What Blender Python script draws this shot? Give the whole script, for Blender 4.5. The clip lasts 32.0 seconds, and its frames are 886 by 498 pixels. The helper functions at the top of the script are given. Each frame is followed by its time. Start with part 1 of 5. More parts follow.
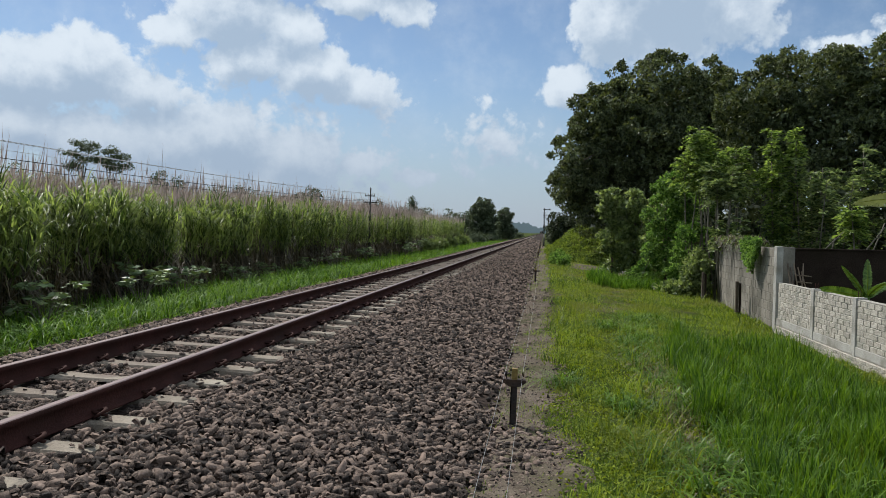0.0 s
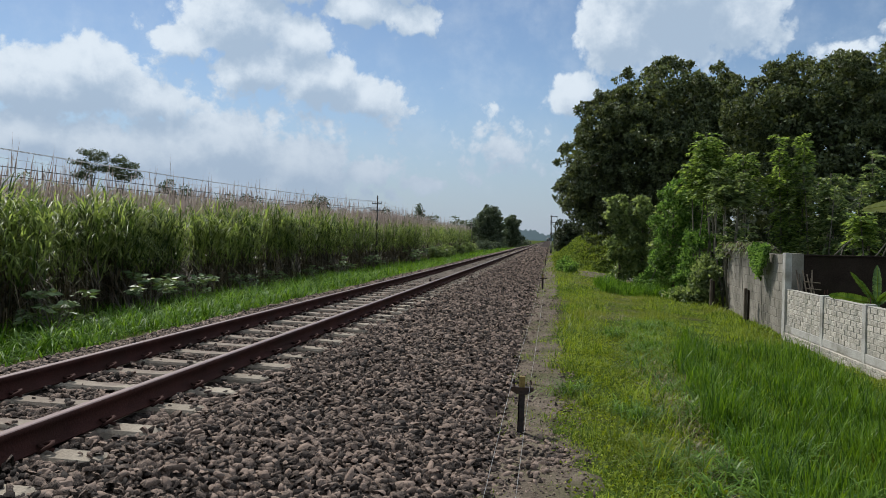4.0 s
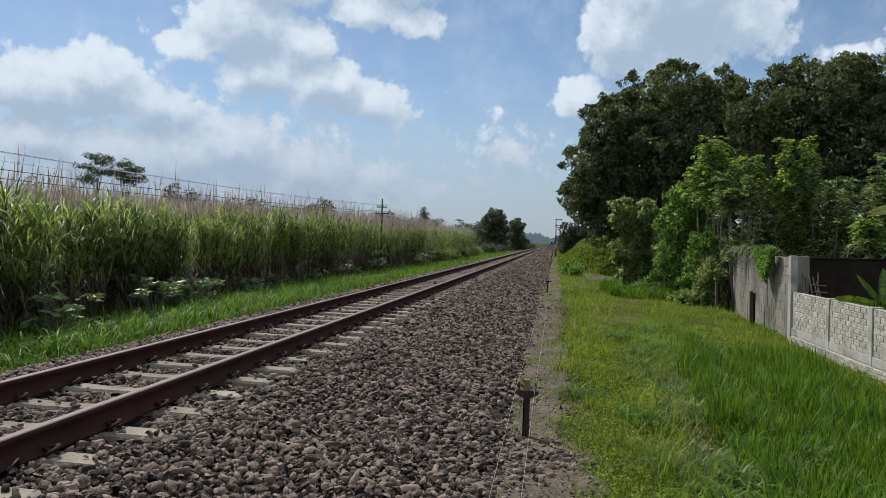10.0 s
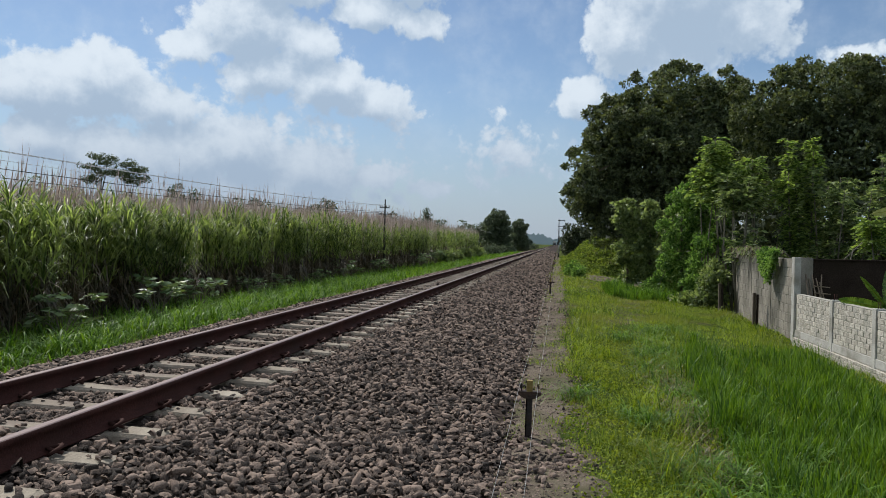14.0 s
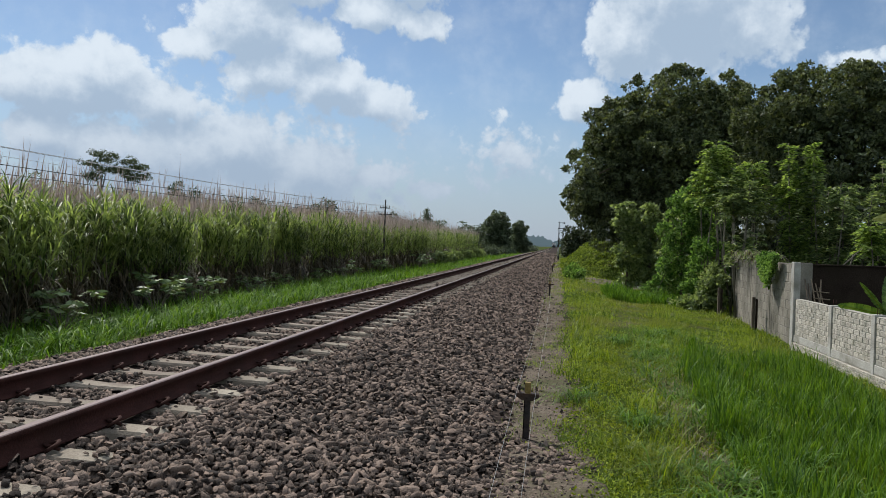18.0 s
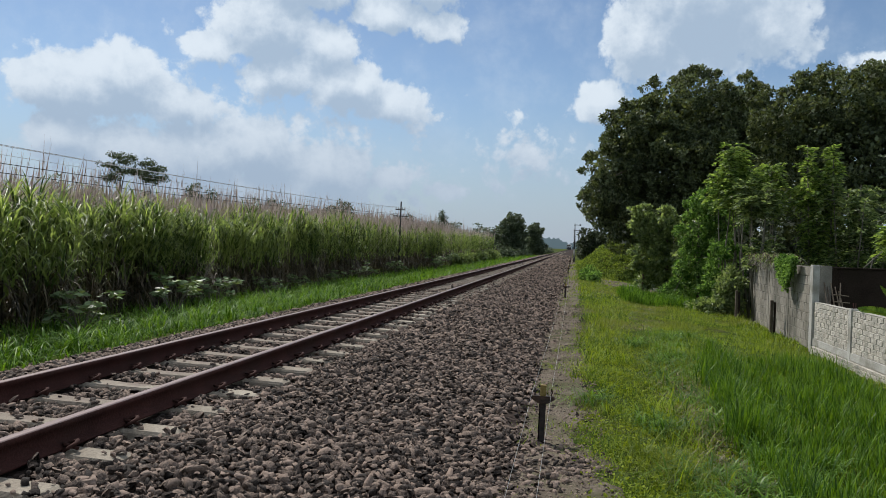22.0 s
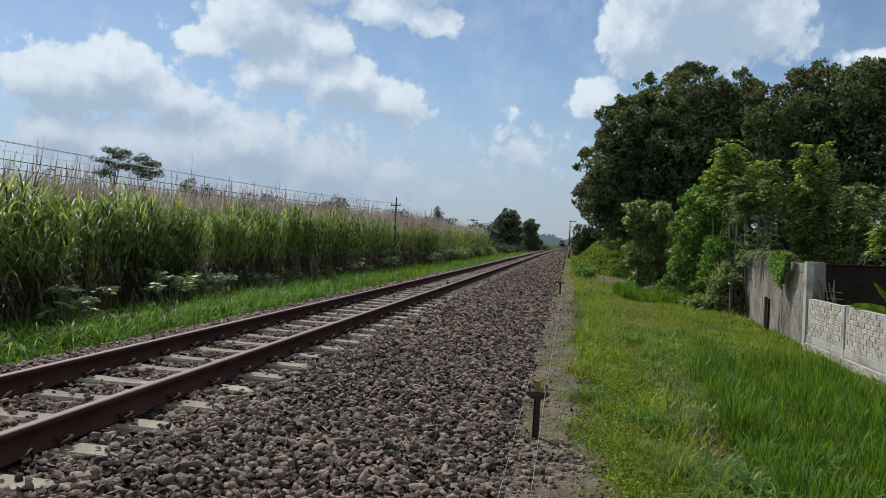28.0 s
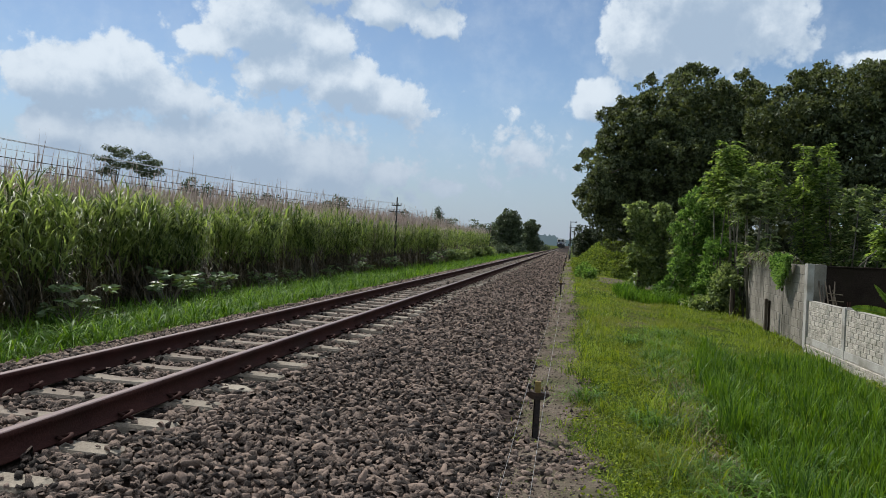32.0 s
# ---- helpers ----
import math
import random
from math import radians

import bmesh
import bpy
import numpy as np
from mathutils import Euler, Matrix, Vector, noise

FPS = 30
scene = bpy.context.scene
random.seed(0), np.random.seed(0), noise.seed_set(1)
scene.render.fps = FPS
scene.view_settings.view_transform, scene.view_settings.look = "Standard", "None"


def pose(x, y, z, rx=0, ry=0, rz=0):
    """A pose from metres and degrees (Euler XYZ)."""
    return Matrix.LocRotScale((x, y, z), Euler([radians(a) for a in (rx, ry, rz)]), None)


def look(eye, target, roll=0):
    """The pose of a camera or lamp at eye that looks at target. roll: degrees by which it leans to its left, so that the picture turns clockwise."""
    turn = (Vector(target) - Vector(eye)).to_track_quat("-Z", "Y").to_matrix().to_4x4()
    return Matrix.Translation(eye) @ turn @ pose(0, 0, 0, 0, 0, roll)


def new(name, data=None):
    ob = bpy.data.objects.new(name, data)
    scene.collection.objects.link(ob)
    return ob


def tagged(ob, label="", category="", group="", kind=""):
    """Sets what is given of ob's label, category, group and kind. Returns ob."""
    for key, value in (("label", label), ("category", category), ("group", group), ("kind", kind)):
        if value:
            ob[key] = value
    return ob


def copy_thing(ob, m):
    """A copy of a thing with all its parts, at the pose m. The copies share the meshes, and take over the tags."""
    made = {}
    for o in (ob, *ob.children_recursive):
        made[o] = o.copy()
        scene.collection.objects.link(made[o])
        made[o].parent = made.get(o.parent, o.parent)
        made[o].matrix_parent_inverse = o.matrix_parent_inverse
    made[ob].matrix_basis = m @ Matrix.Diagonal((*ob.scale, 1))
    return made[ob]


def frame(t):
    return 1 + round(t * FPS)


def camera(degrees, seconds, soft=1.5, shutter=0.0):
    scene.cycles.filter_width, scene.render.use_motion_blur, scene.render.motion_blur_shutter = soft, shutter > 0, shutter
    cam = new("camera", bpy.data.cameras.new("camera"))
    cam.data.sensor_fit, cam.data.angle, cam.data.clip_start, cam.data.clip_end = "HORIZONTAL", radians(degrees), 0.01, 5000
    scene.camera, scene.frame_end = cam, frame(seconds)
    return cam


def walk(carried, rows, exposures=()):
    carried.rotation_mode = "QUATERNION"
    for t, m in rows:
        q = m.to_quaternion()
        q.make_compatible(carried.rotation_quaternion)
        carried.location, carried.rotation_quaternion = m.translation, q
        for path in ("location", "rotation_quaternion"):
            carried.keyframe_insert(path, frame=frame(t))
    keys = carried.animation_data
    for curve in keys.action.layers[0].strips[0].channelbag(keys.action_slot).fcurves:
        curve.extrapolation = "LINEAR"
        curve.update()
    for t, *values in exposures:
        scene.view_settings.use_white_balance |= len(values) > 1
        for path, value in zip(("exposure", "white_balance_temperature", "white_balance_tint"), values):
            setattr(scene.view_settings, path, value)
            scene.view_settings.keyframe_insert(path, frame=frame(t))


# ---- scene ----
# Plan: y runs along the track, z = 0 is the rail head; the camera stands beside the line.
TRACK_X = -3.465
GAUGE = 1.132
EYE = (0.0, 0.0, 1.09)

cam = camera(61.8, 32.0, soft=0.4)
TURNS = [
    (0.0, 7.75, -1.42, -1.15), (0.5, 7.64, -1.20, -1.20), (1.0, 7.97, -1.00, -1.22), (1.5, 7.76, -1.17, -1.22),
    (2.0, 7.64, -1.31, -1.32), (2.5, 7.80, -1.28, -1.14), (3.0, 7.91, -1.03, -1.14), (3.5, 8.29, -0.91, -0.96),
    (5.5, 8.24, -0.68, -1.01), (6.0, 8.21, -0.87, -1.05), (6.5, 8.43, -0.49, -1.05), (7.0, 8.51, -0.43, -1.09),
    (7.5, 8.32, -0.52, -1.05), (8.0, 8.27, -0.67, -1.19), (8.5, 8.41, -0.75, -0.94), (9.0, 8.37, -0.83, -0.99),
    (9.5, 8.52, -0.82, -0.92), (10.0, 8.65, -0.60, -0.89), (10.5, 8.78, -0.59, -0.95), (11.0, 8.66, -0.62, -0.91),
    (11.5, 8.46, -0.87, -1.03), (12.0, 8.48, -0.99, -0.94), (12.5, 8.65, -0.84, -0.98), (13.0, 8.79, -0.71, -1.08),
    (13.5, 9.03, -0.55, -0.98), (14.0, 8.87, -0.55, -1.01), (14.5, 8.81, -0.68, -1.31), (16.5, 8.97, -0.38, -1.71),
    (17.0, 8.85, -0.40, -1.66), (17.5, 8.90, -0.42, -1.63), (18.0, 8.86, -0.48, -1.67), (18.5, 9.02, -0.60, -1.81),
    (19.0, 9.34, -0.55, -1.62), (19.5, 9.49, -0.46, -1.66), (20.0, 9.40, -0.69, -1.80), (20.5, 9.41, -0.62, -1.89),
    (21.0, 9.64, -0.70, -2.06), (21.5, 9.55, -0.57, -1.93), (22.0, 10.05, -0.37, -1.80), (22.5, 9.65, -0.34, -1.93),
    (23.0, 9.58, -0.76, -1.74), (23.5, 9.65, -0.86, -1.90), (24.0, 9.69, -0.77, -1.78), (24.5, 9.68, -0.95, -1.90),
    (25.0, 9.85, -0.85, -1.79), (25.5, 9.96, -0.84, -1.84), (27.5, 9.84, -0.77, -1.72), (28.0, 9.68, -0.67, -1.93),
    (28.5, 10.00, -0.57, -1.96), (29.0, 9.91, -0.69, -2.00), (29.5, 9.91, -0.82, -1.94), (30.0, 10.13, -0.76, -1.91),
    (30.5, 9.98, -0.82, -1.99), (31.0, 9.96, -0.59, -2.20), (31.5, 9.86, -0.52, -2.17), (32.0, 9.73, -0.66, -2.21),
]
walk(cam, [(t, pose(EYE[0], EYE[1], EYE[2], 90 + pitch, roll, yaw)) for t, yaw, pitch, roll in TURNS])
scene.view_settings.exposure = -0.1

# ---------------------------------------------------------------- sun, sky
SUN_AZ, SUN_EL = -44.0, 50.0
sun_data = bpy.data.lights.new("sun", "SUN")
sun_data.energy, sun_data.angle, sun_data.color = 4.9, radians(0.6), (1.0, 0.96, 0.9)
sun = new("sun", sun_data)
sa, se = radians(SUN_AZ), radians(SUN_EL)
toward = Vector((math.sin(sa) * math.cos(se), math.cos(sa) * math.cos(se), math.sin(se)))
sun.matrix_basis = look(toward * 50, (0, 0, 0))

world = bpy.data.worlds.new("sky")
scene.world = world
world.use_nodes = True
wn, wl = world.node_tree.nodes, world.node_tree.links
wn.clear()


def wnode(kind, **settings):
    n = wn.new(kind)
    for k, v in settings.items():
        if k == "operation":
            n.operation = v
        elif k == "clamp":
            n.clamp = v
        elif k == "interpolation_type":
            n.interpolation_type = v
    return n


def wmath(op, a, b=None, c=None):
    n = wnode("ShaderNodeMath", operation=op)
    for i, v in enumerate((a, b, c)):
        if v is None:
            continue
        if isinstance(v, (int, float)):
            n.inputs[i].default_value = v
        else:
            wl.new(v, n.inputs[i])
    return n.outputs[0]


def wrange(v, a, b, c, d):
    n = wnode("ShaderNodeMapRange", interpolation_type="SMOOTHSTEP")
    wl.new(v, n.inputs[0])
    for i, x in zip((1, 2, 3, 4), (a, b, c, d)):
        n.inputs[i].default_value = x
    return n.outputs[0]


sky = wn.new("ShaderNodeTexSky")
sky.sky_type, sky.sun_disc = "NISHITA", False
sky.sun_elevation, sky.sun_rotation = se, sa
sky.air_density, sky.dust_density, sky.ozone_density = 1.0, 0.25, 3.0
way = wn.new("ShaderNodeTexCoord").outputs["Generated"]
split = wn.new("ShaderNodeSeparateXYZ")
wl.new(way, split.inputs[0])
az = wmath("MULTIPLY", wmath("ARCTAN2", split.outputs[0], split.outputs[1]), 57.2958)
el = wmath("MULTIPLY", wmath("ARCSINE", split.outputs[2]), 57.2958)
# clouds: azimuth, elevation, half width and half height in degrees, weight
HEAPS = [(-36.8, 10.2, 4.6, 2.7, 1.0), (-33.6, 10.9, 3.8, 2.7, 1.1), (-38.6, 9.9, 2.6, 2.1, 1.0), (-30.4, 9.6, 3.2, 1.5, 0.8), (-27.8, 13.8, 2.6, 1.4, 0.9), (-24.2, 15.6, 4.4, 3.0, 1.1), (-19.6, 14.6, 3.6, 2.2, 1.0), (-22.6, 12.4, 3.4, 2.0, 0.9), (-18.0, 11.9, 3.8, 2.3, 1.1), (-14.6, 10.6, 3.4, 1.6, 1.0)]
BANK = [(-37.6, 6.6, 2.9, 2.0, 1.0), (-33.0, 5.6, 5.0, 2.4, 1.0), (-28.6, 6.0, 5.0, 2.5, 1.0), (-24.6, 6.6, 4.2, 2.8, 1.1), (-19.0, 5.4, 4.6, 2.2, 1.0), (-25.0, 8.0, 14.0, 5.0, 0.22), (-27.0, 3.4, 16.0, 2.6, 0.6), (-14.3, 5.0, 2.6, 1.3, 0.6), (-10.3, 4.1, 2.0, 0.8, 0.5), (-4.3, 7.0, 3.6, 2.2, 0.24), (-2.6, 5.6, 2.8, 1.6, 0.2)]
HIGH = [(-14.8, 17.0, 3.4, 1.5, 1.0), (-10.8, 16.2, 2.6, 1.3, 0.9), (-21.5, 19.0, 6.0, 2.4, 0.9), (-12.0, 19.4, 5.0, 2.0, 0.8), (4.2, 15.2, 2.9, 3.6, 1.0), (8.6, 17.6, 6.6, 5.4, 1.4), (12.6, 16.0, 5.0, 4.0, 0.6), (1.5, 10.9, 2.2, 1.9, 1.0), (6.6, 21.0, 6.0, 3.0, 1.2), (20.2, 13.0, 2.2, 1.0, 0.4), (24.8, 13.6, 3.0, 1.6, 0.4)]
spot = wn.new("ShaderNodeCombineXYZ")
wl.new(az, spot.inputs[0])
wl.new(el, spot.inputs[1])


def shifted(v, dx, dy):
    n = wnode("ShaderNodeVectorMath", operation="ADD")
    wl.new(v, n.inputs[0])
    n.inputs[1].default_value = (dx, dy, 0)
    return n.outputs[0]


def sky_noise(v, scale, detail, rough, warp=0.0):
    n = wn.new("ShaderNodeTexNoise")
    n.inputs["Scale"].default_value, n.inputs["Detail"].default_value, n.inputs["Roughness"].default_value, n.inputs["Distortion"].default_value = scale, detail, rough, warp
    wl.new(v, n.inputs["Vector"])
    return wmath("SUBTRACT", n.outputs[0], 0.5)


def billows(v, scale):
    """Rounded heads, as cumulus tops have."""
    n = wn.new("ShaderNodeTexVoronoi")
    n.feature, n.normalize = "SMOOTH_F1", True
    n.inputs["Scale"].default_value, n.inputs["Detail"].default_value, n.inputs["Roughness"].default_value, n.inputs["Smoothness"].default_value = scale, 3.0, 0.55, 0.3
    wl.new(v, n.inputs["Vector"])
    return wmath("SUBTRACT", 0.28, n.outputs["Distance"])


def thickness(v):
    """Depth of cloud along a line of sight: rounded masses broken up by turbulence."""
    total = None
    for a, e, ra, h, weight in HEAPS + BANK + HIGH:
        n = wnode("ShaderNodeVectorMath", operation="MULTIPLY_ADD")
        wl.new(v, n.inputs[0])
        n.inputs[1].default_value, n.inputs[2].default_value = (1 / ra, 1 / h, 0), (-a / ra, -e / h, 0)
        q = wnode("ShaderNodeVectorMath", operation="LENGTH")
        wl.new(n.outputs[0], q.inputs[0])
        mass = wmath("MULTIPLY_ADD", q.outputs["Value"], -weight, weight)
        total = mass if total is None else wmath("SMOOTH_MAX", total, mass, 0.35)
    rough = wmath("ADD", wmath("MULTIPLY", sky_noise(v, 0.36, 9.0, 0.6, 0.3), 1.05), wmath("MULTIPLY", billows(v, 0.75), 0.95))
    return wmath("ADD", total, rough)


deep = thickness(spot.outputs[0])
toward_sun = thickness(shifted(spot.outputs[0], -0.6, 1.7))
soft_rough = sky_noise(spot.outputs[0], 0.22, 9.0, 0.6)
cover = wmath("MAXIMUM", wrange(deep, -0.02, 0.24, 0.0, 0.95), wrange(soft_rough, -0.1, 0.3, 0.0, 0.3))
shine = wmath("ADD", wmath("MULTIPLY", wmath("SUBTRACT", deep, toward_sun), 0.85), wmath("MULTIPLY", deep, -0.44))
lit = wrange(wmath("ADD", shine, wmath("MULTIPLY", sky_noise(spot.outputs[0], 0.5, 7.0, 0.6), 0.5)), -0.54, 0.35, 0.0, 1.0)
# beyond the view: heavier unseen clouds, added to lift the fill light in shade
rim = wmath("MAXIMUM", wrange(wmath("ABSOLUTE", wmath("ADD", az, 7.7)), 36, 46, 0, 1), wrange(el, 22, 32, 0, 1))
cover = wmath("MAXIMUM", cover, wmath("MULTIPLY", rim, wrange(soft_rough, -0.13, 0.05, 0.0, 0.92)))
cover = wmath("MULTIPLY", cover, wrange(el, 0.0, 5.0, 0.35, 1.0))
tone = wn.new("ShaderNodeMix")
tone.data_type = "RGBA"
wl.new(lit, tone.inputs["Factor"])
tone.inputs["A"].default_value = (4.3, 5.5, 7.0, 1)
tone.inputs["B"].default_value = (8.1, 9.0, 9.9, 1)
mixed = wn.new("ShaderNodeMix")
mixed.data_type = "RGBA"
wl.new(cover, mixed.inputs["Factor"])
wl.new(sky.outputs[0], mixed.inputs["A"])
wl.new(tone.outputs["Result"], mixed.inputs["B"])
# humid haze low over the horizon
haze = wn.new("ShaderNodeMix")
haze.data_type = "RGBA"
wl.new(wrange(el, -1.0, 13.0, 0.85, 0.0), haze.inputs["Factor"])
wl.new(mixed.outputs["Result"], haze.inputs["A"])
haze.inputs["B"].default_value = (3.6, 4.55, 5.95, 1)
back = wn.new("ShaderNodeBackground")
back.inputs["Strength"].default_value = 0.1
wl.new(haze.outputs["Result"], back.inputs["Color"])
wl.new(back.outputs[0], wn.new("ShaderNodeOutputWorld").inputs["Surface"])


# ---------------------------------------------------------------- materials
DEEP = 0.86


def surface(name, low, high, scale=8.0, rough=0.8, bump=0.3, fine=60.0, metal=0.0, island=0.0, piece=0.0, stain=None, stain_scale=1.2, stretch=(1, 1, 1), spec=0.3, still=False):
    """Two colours mixed by coarse and fine noise, with relief; island / piece: variation from leaf to leaf or object to object;
    still: the pattern runs on over all pieces of a fixed thing."""
    low, high, stain = ([c * DEEP for c in k] if k else None for k in (low, high, stain))
    m = bpy.data.materials.new(name)
    m.use_nodes = True
    n, l = m.node_tree.nodes, m.node_tree.links
    p = n["Principled BSDF"]
    co = n.new("ShaderNodeTexCoord")
    mp = n.new("ShaderNodeMapping")
    mp.inputs["Scale"].default_value = stretch
    l.new(n.new("ShaderNodeNewGeometry").outputs["Position"] if still else co.outputs["Object"], mp.inputs["Vector"])
    a = n.new("ShaderNodeTexNoise")
    a.inputs["Scale"].default_value, a.inputs["Detail"].default_value = scale, 6
    l.new(mp.outputs[0], a.inputs["Vector"])
    b = n.new("ShaderNodeTexNoise")
    b.inputs["Scale"].default_value, b.inputs["Detail"].default_value = fine, 4
    l.new(mp.outputs[0], b.inputs["Vector"])
    s = n.new("ShaderNodeMath")
    s.operation = "ADD"
    l.new(a.outputs[0], s.inputs[0])
    l.new(b.outputs[0], s.inputs[1])
    value = s.outputs[0]
    for amount, source in ((island, "ShaderNodeNewGeometry"), (piece, "ShaderNodeObjectInfo")):
        if amount:
            g = n.new(source)
            k = n.new("ShaderNodeMath")
            k.operation = "MULTIPLY_ADD"
            l.new(g.outputs["Random Per Island" if amount == island and source.endswith("Geometry") else "Random"], k.inputs[0])
            k.inputs[1].default_value = amount
            k2 = n.new("ShaderNodeMath")
            k2.operation = "SUBTRACT"
            l.new(value, k2.inputs[0])
            k2.inputs[1].default_value = amount / 2
            l.new(k2.outputs[0], k.inputs[2])
            value = k.outputs[0]
    r = n.new("ShaderNodeMapRange")
    l.new(value, r.inputs[0])
    r.inputs[1].default_value, r.inputs[2].default_value = 0.7, 1.3
    mx = n.new("ShaderNodeMix")
    mx.data_type = "RGBA"
    l.new(r.outputs[0], mx.inputs["Factor"])
    mx.inputs["A"].default_value, mx.inputs["B"].default_value = (*low, 1), (*high, 1)
    colour = mx.outputs["Result"]
    if stain:
        c = n.new("ShaderNodeTexNoise")
        c.inputs["Scale"].default_value, c.inputs["Detail"].default_value = stain_scale, 5
        l.new(mp.outputs[0], c.inputs["Vector"])
        cr = n.new("ShaderNodeMapRange")
        l.new(c.outputs[0], cr.inputs[0])
        cr.inputs[1].default_value, cr.inputs[2].default_value = 0.48, 0.66
        m2 = n.new("ShaderNodeMix")
        m2.data_type = "RGBA"
        l.new(cr.outputs[0], m2.inputs["Factor"])
        l.new(colour, m2.inputs["A"])
        m2.inputs["B"].default_value = (*stain, 1)
        colour = m2.outputs["Result"]
    l.new(colour, p.inputs["Base Color"])
    p.inputs["Roughness"].default_value, p.inputs["Metallic"].default_value = rough, metal
    p.inputs["Specular IOR Level"].default_value = spec
    if bump:
        bp = n.new("ShaderNodeBump")
        bp.inputs["Strength"].default_value, bp.inputs["Distance"].default_value = bump, 0.02
        l.new(value, bp.inputs["Height"])
        l.new(bp.outputs[0], p.inputs["Normal"])
    return m


def foliage(name, low, high, rough=0.5, tint=(1.5, 1.4, 0.5), through_light=0.35, scale=0.7, spread=0.9, dry=None, spec=0.35):
    """Leaf: two greens varied from leaf to leaf, partly letting light through."""
    m = surface(name, low, high, scale=scale, rough=rough, bump=0, fine=6.0, island=spread, stain=dry, stain_scale=0.5, spec=spec)
    n, l = m.node_tree.nodes, m.node_tree.links
    p, o = n["Principled BSDF"], n["Material Output"]
    colour = p.inputs["Base Color"].links[0].from_socket
    t = n.new("ShaderNodeBsdfTranslucent")
    warm = n.new("ShaderNodeMix")
    warm.data_type, warm.blend_type = "RGBA", "MULTIPLY"
    warm.inputs["Factor"].default_value = 1.0
    l.new(colour, warm.inputs["A"])
    warm.inputs["B"].default_value = (*tint, 1)
    l.new(warm.outputs["Result"], t.inputs["Color"])
    mix = n.new("ShaderNodeMixShader")
    mix.inputs[0].default_value = through_light
    l.new(p.outputs[0], mix.inputs[1])
    l.new(t.outputs[0], mix.inputs[2])
    l.new(mix.outputs[0], o.inputs["Surface"])
    return m


M_GROUND = surface("soil_and_turf", (0.022, 0.04, 0.006), (0.075, 0.105, 0.018), scale=1.5, rough=1.0, bump=0.8, fine=25, stain=(0.10, 0.095, 0.045), stain_scale=0.5, spec=0.02)
M_DIRT = surface("trodden_dirt", (0.085, 0.069, 0.053), (0.215, 0.178, 0.138), scale=6, rough=0.95, bump=0.8, fine=90, stain=(0.09, 0.09, 0.045), stain_scale=1.6, spec=0.05)
# bed kept dark so that shade in the stone gaps sits in its colour
M_BED = surface("gap_shade_ballast_bed", (0.010, 0.007, 0.006), (0.085, 0.065, 0.055), scale=11, rough=0.95, bump=1.0, fine=23, spec=0.05)
M_STONE = surface("crushed_stone", (0.02, 0.0145, 0.0115), (0.243, 0.18, 0.144), scale=5, rough=0.9, bump=0.4, fine=120, island=0.95)
M_STONE_ONE = surface("crushed_stone_single", (0.02, 0.0145, 0.0115), (0.243, 0.18, 0.144), scale=5, rough=0.9, bump=0.4, fine=120, piece=0.95)
M_RUST = surface("rusted_rail_steel", (0.03, 0.0125, 0.0105), (0.07, 0.028, 0.023), scale=4, rough=0.8, bump=0.3, fine=70, stain=(0.04, 0.02, 0.016), spec=0.1)
M_RAILTOP = surface("worn_rail_head", (0.13, 0.09, 0.085), (0.22, 0.16, 0.15), scale=3, rough=0.5, bump=0.05, fine=60, metal=0.3, stretch=(20, 0.5, 20))
M_SLEEPER = surface("sleeper_concrete", (0.20, 0.168, 0.13), (0.37, 0.325, 0.26), scale=5, rough=0.9, bump=0.4, fine=90, piece=0.35, stain=(0.2, 0.16, 0.13), stain_scale=3)
M_STAKE = surface("dark_steel_stake", (0.02, 0.018, 0.018), (0.05, 0.042, 0.04), scale=12, rough=0.65, bump=0.3, metal=0.4, stain=(0.09, 0.05, 0.03), stain_scale=6)
M_STAKECAP = surface("ochre_painted_cap", (0.16, 0.11, 0.03), (0.26, 0.19, 0.06), scale=20, rough=0.7, bump=0.2)
M_WIRE = surface("galvanised_wire", (0.28, 0.27, 0.26), (0.45, 0.44, 0.43), scale=10, rough=0.4, bump=0, metal=0.7)
M_LINE = surface("weathered_aluminium_line", (0.42, 0.42, 0.43), (0.6, 0.6, 0.61), scale=10, rough=0.7, bump=0)
M_CABLE = surface("black_cable", (0.012, 0.012, 0.013), (0.03, 0.03, 0.03), scale=10, rough=0.6, bump=0)
M_POLE = surface("weathered_pole_steel", (0.03, 0.03, 0.028), (0.07, 0.065, 0.06), scale=6, rough=0.8, bump=0.2)
M_INSULATOR = surface("porcelain", (0.25, 0.24, 0.22), (0.5, 0.48, 0.45), scale=10, rough=0.3, bump=0)
M_WHITE_BLOCK = surface("pale_limestone_block", (0.38, 0.35, 0.295), (0.60, 0.56, 0.485), scale=9, rough=0.9, bump=0.6, fine=70, piece=0.32, stain=(0.34, 0.33, 0.28), stain_scale=3, still=True)
M_MORTAR = surface("wall_mortar", (0.27, 0.255, 0.22), (0.42, 0.40, 0.35), scale=9, rough=0.95, bump=0.6, fine=60)
M_CAST = surface("cast_concrete", (0.36, 0.35, 0.32), (0.52, 0.51, 0.47), scale=4, rough=0.9, bump=0.4, fine=50, stain=(0.27, 0.26, 0.22), stain_scale=2.5)
M_GREY_BLOCK = surface("weathered_grey_block", (0.19, 0.172, 0.14), (0.35, 0.325, 0.275), scale=3, rough=0.95, bump=0.4, fine=60, piece=0.2, stain=(0.10, 0.094, 0.074), stain_scale=1.5, stretch=(1, 1, 0.6), still=True)
M_JOINT = surface("dirty_wall_joint", (0.10, 0.093, 0.078), (0.18, 0.168, 0.14), scale=9, rough=0.95, bump=0.4)
